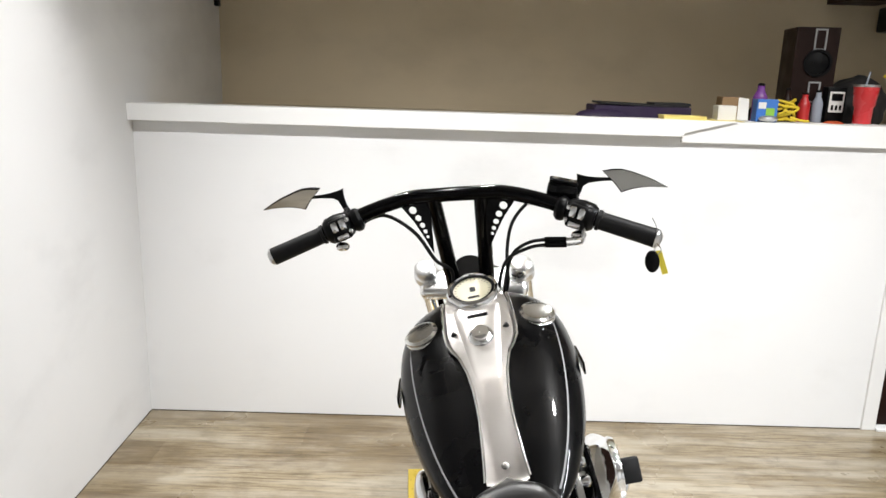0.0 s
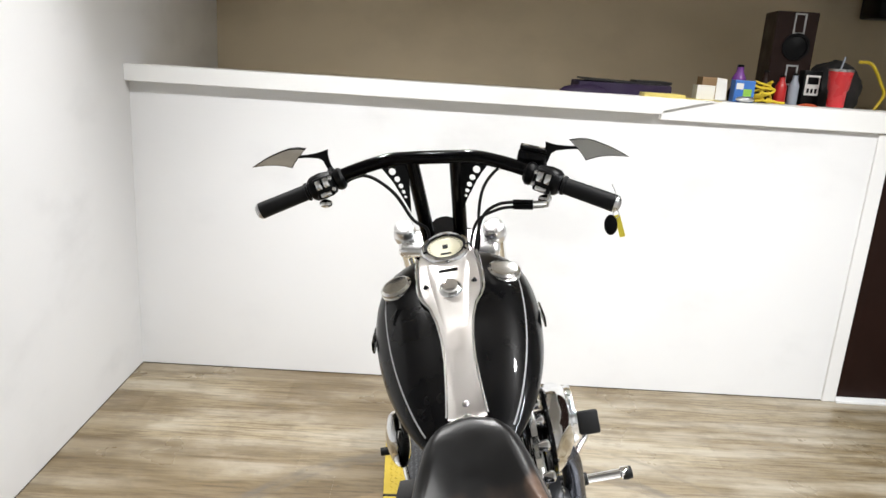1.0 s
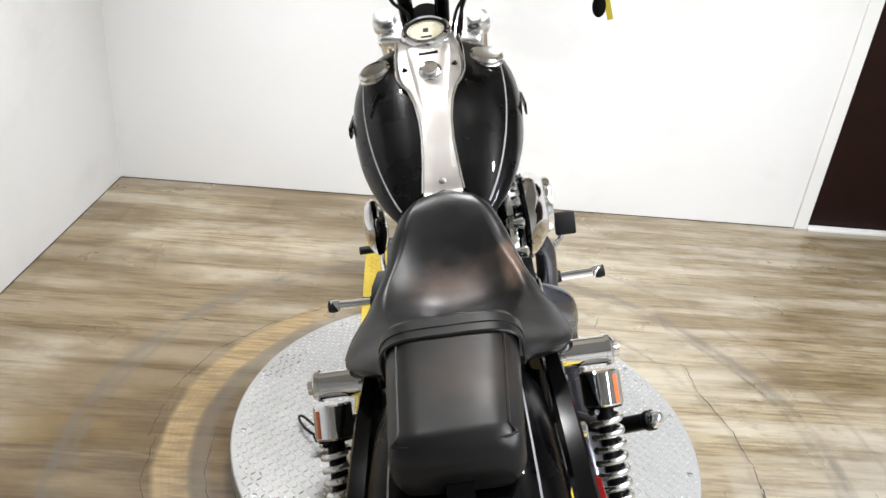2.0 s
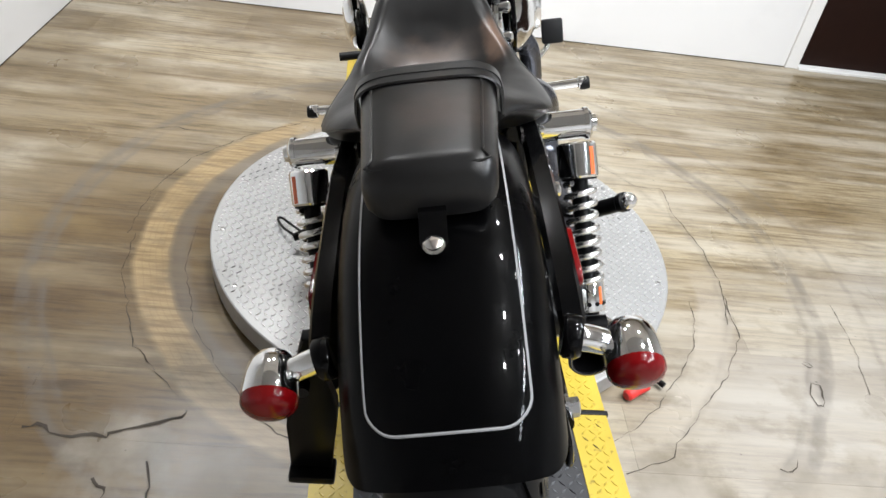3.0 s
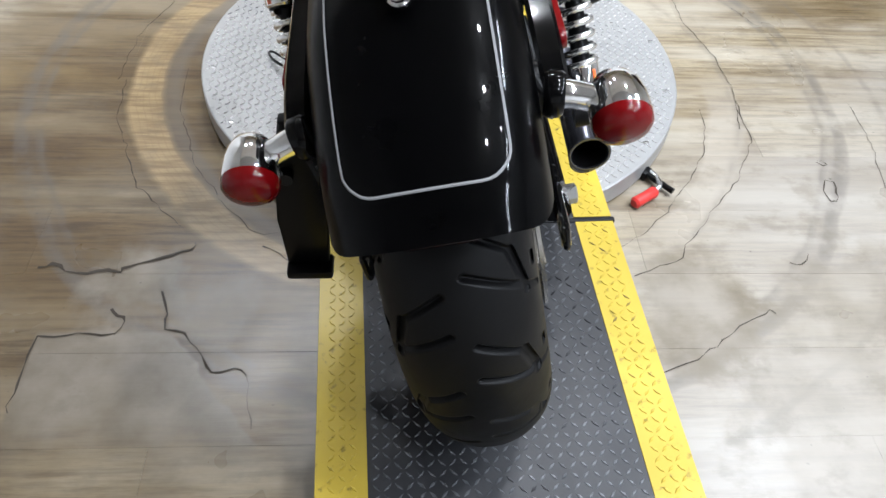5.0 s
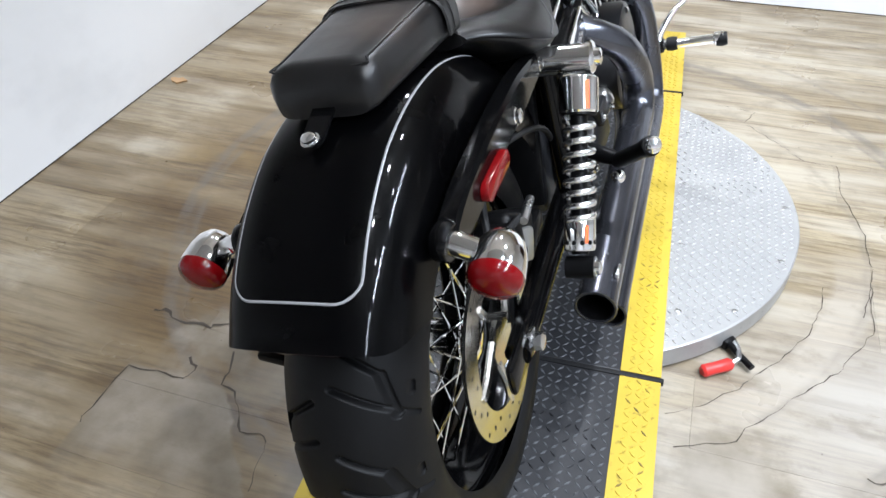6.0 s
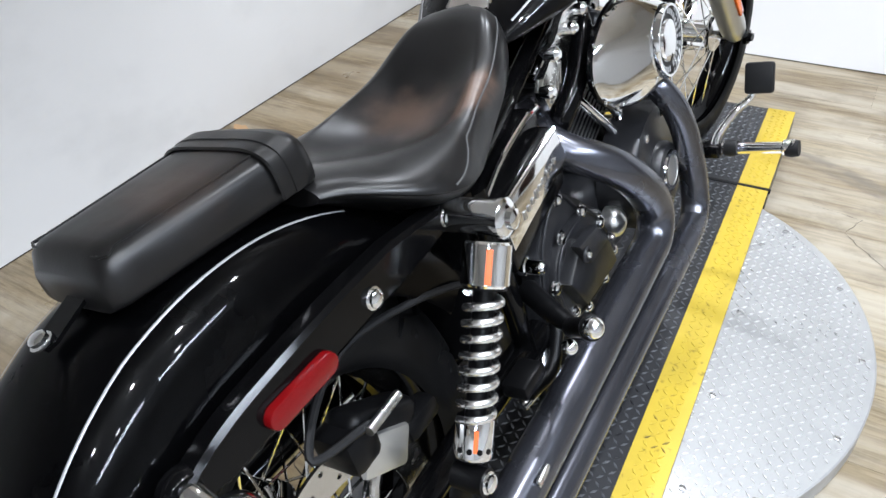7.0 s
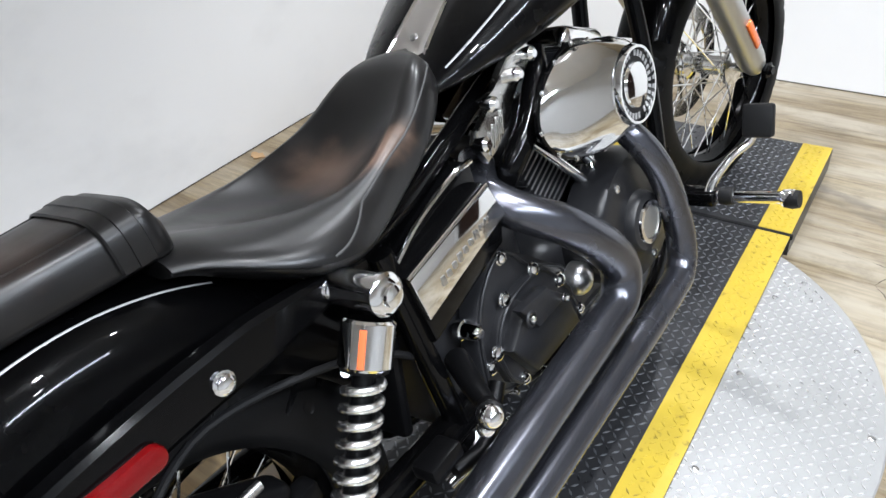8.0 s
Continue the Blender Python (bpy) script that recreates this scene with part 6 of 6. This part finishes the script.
def speaker():
    s = thing("speaker", "tall dark brown wooden loudspeaker on the ledge", "speaker", (1.195, 2.93, Z))
    s.rotation_euler = (0, 0, radians(-9))
    part("cabinet", box((0.172, 0.2, 0.43), (0.01, 0, 0.215), 0.004), "dark_brown", s, angle=20)
    for z, h in ((0.38, 0.08), (0.165, 0.08)):
        fr = bmesh.new()
        for sx in (-1, 1):
            block(fr, (0.007, 0.006, h), (0.02 + sx * 0.021, -0.102, z), 0.001)
        block(fr, (0.049, 0.006, 0.007), (0.02, -0.102, z + h / 2), 0.001)
        block(fr, (0.049, 0.006, 0.007), (0.02, -0.102, z - h / 2), 0.001)
        part("port_frame", fr, "grey_plastic", s, "pale frame round the tweeter")
    part("woofer_ring", turned([(0, 0.057), (1, 0.057), (1, 0.046), (0, 0.046)], (0.02, -0.1, 0.285), (0.02, -0.109, 0.285), 32, caps=False), "satin_black", s)
    part("woofer_cone", turned([(0, 0.046), (0.6, 0.02), (0.7, 0.02), (1, 0.006)], (0.02, -0.101, 0.285), (0.02, -0.108, 0.285), 32), "satin_black", s, "dark glossy speaker cone")


speaker()
cup = thing("tumbler", "red steel tumbler with a steel rim on the ledge", "cup", (1.345, 2.69, ZC))
part("body", turned([(0, 0.034), (0.45, 0.035), (0.5, 0.041), (1, 0.048)], (0, 0, 0.004), (0, 0, 0.15), 32), "red_cup", cup)
part("rim", turned([(0, 0.0485), (1, 0.0485)], (0, 0, 0.15), (0, 0, 0.16), 32), "steel", cup)
part("foot", turned([(0, 0.033), (1, 0.034)], (0, 0, 0), (0, 0, 0.005), 32), "steel", cup)
part("straw", rod((0.0, 0.01, 0.15), (0.012, 0.012, 0.21), 0.004), "clear_bottle", cup)
tray = thing("storage_tray", "flat purple and grey storage box on the ledge", "box", (0.46, 2.83, Z))
part("tray_body", box((0.4, 0.2, 0.085), (0, 0, 0.045), 0.006), "purple", tray, angle=20)
part("tray_lid", box((0.37, 0.19, 0.008), (0.01, 0.01, 0.0915), 0.003, Matrix.Rotation(radians(1.5), 3, "Y")), "black_cloth", tray)
bag = ball((0, 0, 0.035), 0.05, squash=(2.2, 0.8, 0.75))
for v in bag.verts:
    v.co += Vector(noise.noise_vector(v.co * 22)) * 0.008
    v.co.z = max(v.co.z, 0.0)
c_bag = part("cloth_bag", bag, "purple")
c_bag.location = (0.29, 2.74, Z)
tagged(c_bag, "crumpled purple cloth bag on the ledge", "bag")
pad = part("paper_pad", box((0.17, 0.1, 0.016), (0.6, 2.66, ZC + 0.0085), 0.002, Matrix.Rotation(radians(-3), 3, "Z")), "yellow_paper", angle=20)
tagged(pad, "yellow paper pad on the ledge", "paper")
sheet = part("paper_sheet", box((0.2, 0.12, 0.0015), (0.73, 2.65, ZC + 0.002), 0, Matrix.Rotation(radians(-5), 3, "Z")), "yellow_paper", smooth=False)
tagged(sheet, "yellow paper sheet on the ledge", "paper")
pen = part("marker_cap", box((0.02, 0.02, 0.016), (0.663, 2.63, ZC + 0.009), 0.003), "red_bottle")
tagged(pen, "small red cap beside the paper pad", "cap")
wb = thing("open_carton", "open white cardboard carton on the ledge", "box", (0.8, 2.69, ZC))
part("carton_body", box((0.075, 0.06, 0.06), (-0.02, 0, 0.03), 0.001), "white_card", wb, smooth=False)
part("carton_flap", prism([(0, 0), (0.055, 0), (0.05, 0.085), (0.0, 0.09)], 0.002, Matrix.Translation((0.02, -0.03, 0.004)) @ pose(0, 0, 0, 90, 0, 18)), "white_card", wb, smooth=False)
bc = part("cardboard_box", box((0.08, 0.07, 0.135), (0.85, 2.84, Z + 0.0675), 0.002), "card", smooth=False)
tagged(bc, "small brown cardboard box on the ledge", "box")
bb = thing("printed_box", "blue and green printed snack box on the ledge", "box", (0.945, 2.695, ZC))
part("carton", box((0.085, 0.05, 0.09), (0, 0, 0.045), 0.002), "blue_card", bb, smooth=False)
part("green_panel", box((0.035, 0.002, 0.03), (0.012, -0.0265, 0.04), 0), "green_card", bb, smooth=False)
part("white_panel", box((0.03, 0.002, 0.025), (-0.022, -0.0265, 0.065), 0), "white_card", bb, smooth=False)
part("foil", ball((0.0, -0.045, 0.014), 0.02, squash=(2.0, 1, 0.65)), "steel", bb)
cord = bmesh.new()
rr = random.Random(3)
for k in range(5):
    pts = [(rr.uniform(-0.05, 0.05), rr.uniform(-0.025, 0.025), 0.008 + 0.017 * q * rr.uniform(0.6, 1.0)) for q in range(6)]
    tube(pts, 0.0055, 7, cord, 5)
tube([(0.02, 0, 0.02), (0.06, -0.02, 0.008), (0.09, -0.02, 0.007)], 0.0055, 7, cord)
yc = part("cord_coil", cord, "yellow_cord")
yc.location = (1.035, 2.7, ZC)
tagged(yc, "tangled yellow cord heap on the ledge", "cord")


def bottle(name, x, y, h, r, material, label, cap="satin_black"):
    b = thing(name, label, "bottle", (x, y, Z), group="bottles on the ledge")
    part("body", turned([(0, r * 0.9), (0.03, r), (0.74, r), (0.84, r * 0.7), (0.9, r * 0.5), (1, r * 0.5)], (0, 0, 0), (0, 0, h), 24), material, b)
    part("cap", turned([(0, r * 0.5), (0.8, r * 0.48), (1, r * 0.3)], (0, 0, h * 0.97), (0, 0, h * 1.06), 16), cap, b)


bottle("spray_can", 1.08, 2.8, 0.17, 0.022, "dark_brown", "dark slim spray can on the ledge")
bottle("red_bottle", 1.145, 2.78, 0.155, 0.024, "red_bottle", "red plastic squeeze bottle on the ledge")
bottle("water_bottle", 1.205, 2.79, 0.165, 0.022, "clear_bottle", "clear plastic bottle on the ledge")
bottle("violet_bottle", 0.965, 2.8, 0.185, 0.03, "violet_bottle", "violet bottle standing behind the boxes")
mt = thing("meter", "black handset with a pale grey face on the ledge", "radio", (1.275, 2.8, Z))
part("case", box((0.08, 0.05, 0.19), (0, 0, 0.095), 0.005), "satin_black", mt)
part("face", box((0.062, 0.004, 0.085), (0, -0.0265, 0.128), 0.002), "white_card", mt)
part("screen", box((0.046, 0.003, 0.03), (0, -0.03, 0.148), 0.001), "satin_black", mt)
for k in range(3):
    part("button", box((0.01, 0.004, 0.02), (-0.017 + 0.017 * k, -0.0295, 0.105), 0.002), "satin_black", mt)


def heap(name, x, y, r, squash, material, label, category, seed):
    bm = ball((0, 0, r * squash[2] * 0.8), r, squash=squash, seg=28)
    for v in bm.verts:
        v.co += Vector(noise.noise_vector(v.co * 18 + Vector((seed, 0, 0)))) * 0.016
        v.co.z = max(0.0, v.co.z)
    ob = part(name, bm, material)
    ob.location = (x, y, Z)
    return tagged(ob, label, category)


heap("cloth_rag", 1.24, 2.72, 0.04, (1.6, 0.8, 0.7), "orange_cloth", "crumpled orange-red rag on the ledge", "cloth", 3)
heap("duffel_bag", 1.44, 2.93, 0.115, (1.15, 0.8, 1.15), "black_cloth", "black duffel bag slumped on the ledge", "bag", 7)
heap("dark_cloth", 1.02, 2.85, 0.06, (1.3, 0.8, 1.2), "black_cloth", "dark folded cloth behind the cord", "cloth", 9)
lace = part("yellow_strap", tube([(1.5, 2.85, Z + 0.24), (1.55, 2.83, Z + 0.23), (1.6, 2.82, Z + 0.15), (1.62, 2.82, Z + 0.1), (1.58, 2.82, Z + 0.02)], 0.007, 8), "yellow_cord")
tagged(lace, "yellow strap hanging over the bag", "strap")
sh = thing("wall_shelf", "short dark wooden shelf fixed to the beige wall", "shelf", (1.83, 3.7, 1.915))
part("board", box((0.26, 0.26, 0.055), (0, 0, 0), 0.003), "dark_brown", sh, angle=20)
roll = part("tarpaulin_roll", tube([(1.7, 3.66, 1.98), (1.9, 3.66, 1.985), (2.2, 3.66, 1.99)], [0.03, 0.04, 0.043], 16), "dark_grey_cloth")
tagged(roll, "rolled grey tarpaulin lying on the dark shelf", "roll")
spk = thing("wall_speaker", "small black wall loudspeaker on a bracket", "speaker", (2.08, 3.7, 1.81))
part("cabinet", box((0.22, 0.2, 0.13), (0, 0, 0), 0.012), "satin_black", spk)
part("bracket", box((0.05, 0.04, 0.05), (0, 0.115, 0), 0.004), "satin_black", spk)
beam = part("ceiling_beam", box((0.5, 0.2, 0.75), (1.32, 3.72, 2.375), 0.003), "beige", angle=20)
tagged(beam, "beige boxed-in beam under the ceiling", "beam", kind="structure")
org = thing("organiser_box", "low dark purple box beside the storage tray", "box", (0.6, 2.86, Z))
part("box_body", box((0.15, 0.12, 0.09), (0, 0, 0.045), 0.004), "purple", org, angle=20)
part("box_label", box((0.05, 0.003, 0.03), (-0.09, -0.05, 0.05), 0.0), "card", org, smooth=False)
part("box_lid", box((0.156, 0.126, 0.012), (0, 0, 0.096), 0.003), "black_cloth", org, angle=20)

# ---- floor ----
slab = part("floor", box((4.25, 6.3, 0.05), (0.5, -0.5, -0.03)), "crack", smooth=False)
tagged(slab, "worn wood-look vinyl plank floor with circular scuffs", "floor", kind="structure")
rng = random.Random(4)
PW, PL = 0.182, 1.22
plank_mesh = part("plank", box((PL - 0.0004, PW - 0.0004, 0.005), (0, 0, -0.0025)), "floor", slab, smooth=False)
first = True
for r in range(-20, 15):
    y = r * PW + 0.05
    if not -3.55 < y < BY + 0.08:
        continue
    x = -1.59 + rng.uniform(-PL, 0) + PL / 2
    while x - PL / 2 < 2.6:
        lo, hi = max(WX, x - PL / 2), min(2.6, x + PL / 2)
        m = Matrix.Translation(((lo + hi) / 2, y, rng.uniform(0, 0.0003))) @ Matrix.Diagonal(((hi - lo) / PL, 1, 1, 1))
        if hi - lo < 0.05:
            x += PL
            continue
        if first:
            plank_mesh.matrix_basis, first = m, False
        else:
            share("plank", plank_mesh, slab, m)
        x += PL


def crack(points, width, seed):
    """A torn seam in the floor covering: a dark ribbon of uneven width."""
    rnd = random.Random(seed)
    path = []
    for a, b in zip(points, points[1:]):
        a, b = Vector(a), Vector(b)
        n = max(2, int((b - a).length / 0.018))
        path += [a.lerp(b, i / n) + Vector((rnd.uniform(-1, 1), rnd.uniform(-1, 1))) * 0.004 for i in range(n)]
    path.append(Vector(points[-1]))
    bm = bmesh.new()
    prev = None
    for i, p in enumerate(path):
        d = path[min(i + 1, len(path) - 1)] - path[max(i - 1, 0)]
        nrm = Vector((-d.y, d.x)).normalized() * width * rnd.uniform(0.1, 1.0)
        q = p + nrm * 0.5, p - nrm * 0.5
        row = [bm.verts.new((*q[0], 0.0014)), bm.verts.new((*q[1], 0.0014))]
        if prev:
            bm.faces.new((prev[0], prev[1], row[1], row[0]))
        prev = row
    ob = part("floor_tear", bm, "crack", smooth=False)
    return tagged(ob, "thin dark torn seam in the vinyl floor", "crack", "floor tears", "structure")


crack([(-0.92, 0.336), (-0.9, 0.349), (-0.851, 0.326), (-0.767, 0.33), (-0.754, 0.342), (-0.692, 0.364), (-0.639, 0.389), (-0.637, 0.404)], 0.0095, 1)
crack([(-0.877, 0.02), (-0.877, 0.178), (-0.805, 0.181), (-0.739, 0.183)], 0.0045, 2)
crack([(-0.739, 0.183), (-0.726, 0.21), (-0.747, 0.224), (-0.76, 0.238)], 0.007, 4)
crack([(-0.675, 0.279), (-0.657, 0.229), (-0.652, 0.193), (-0.62, 0.183), (-0.578, 0.131), (-0.558, 0.098), (-0.52, 0.107), (-0.495, 0.092)], 0.0055, 3)
crack([(-0.495, 0.092), (-0.486, 0.05), (-0.474, -0.012)], 0.002, 13)
crack([(-0.504, 0.393), (-0.416, 0.341)], 0.0045, 5)
crack([(0.258, 1.69), (0.384, 1.669), (0.35, 1.597), (0.523, 1.413), (0.606, 1.415), (0.609, 1.258), (0.649, 1.103), (0.653, 0.95), (0.618, 0.787)], 0.0024, 6)
crack([(0.65, 0.9), (0.636, 0.83), (0.641, 0.76), (0.6, 0.68), (0.55, 0.6), (0.497, 0.54), (0.42, 0.45), (0.375, 0.4), (0.36, 0.365), (0.247, 0.316)], 0.0029, 14)
crack([(0.535, 0.87), (0.53, 0.79), (0.5, 0.7), (0.44, 0.6), (0.36, 0.5), (0.3, 0.44), (0.225, 0.39)], 0.0024, 15)
crack([(0.78, 1.367), (0.805, 1.315), (0.857, 1.212)], 0.0025, 7)
crack([(0.51, 0.217), (0.502, 0.232), (0.442, 0.199), (0.323, 0.114), (0.227, 0.083)], 0.0029, 8)
crack([(0.786, 0.672), (0.772, 0.668), (0.78, 0.652), (0.79, 0.66), (0.786, 0.672)], 0.003, 9)
crack([(0.783, 0.6), (0.765, 0.604), (0.75, 0.57), (0.748, 0.535), (0.764, 0.53), (0.778, 0.565), (0.783, 0.6)], 0.0045, 16)
crack([(0.635, 0.375), (0.607, 0.345), (0.585, 0.352)], 0.005, 17)
crack([(0.95, 0.9), (0.935, 0.72), (0.9, 0.58)], 0.0022, 18)
crack([(-0.92, 0.95), (-0.915, 1.144), (-0.855, 1.332), (-0.716, 1.497), (-0.531, 1.635)], 0.0025, 11)
crack([(-0.9, 0.95), (-0.885, 0.8), (-0.788, 0.566), (-0.653, 0.428)], 0.0031, 12)
crack([(-0.76, 1.0), (-0.745, 0.83), (-0.68, 0.64), (-0.6, 0.52), (-0.52, 0.43), (-0.42, 0.432)], 0.0022, 19)
crack([(-1.0, 1.48), (-0.94, 1.5), (-0.9, 1.49)], 0.003, 20)
leaf = prism([(0.03 * math.cos(t) * (1 + 0.3 * math.sin(3 * t)), 0.018 * math.sin(t) * (1 + 0.3 * math.cos(5 * t))) for t in [k * 2 * math.pi / 14 for k in range(14)]], 0.004, Matrix.Translation((-1.535, 1.345, 0.001)))
tagged(part("leaf_scrap", leaf, "card"), "small brown dry leaf scrap on the floor by the wall", "leaf")
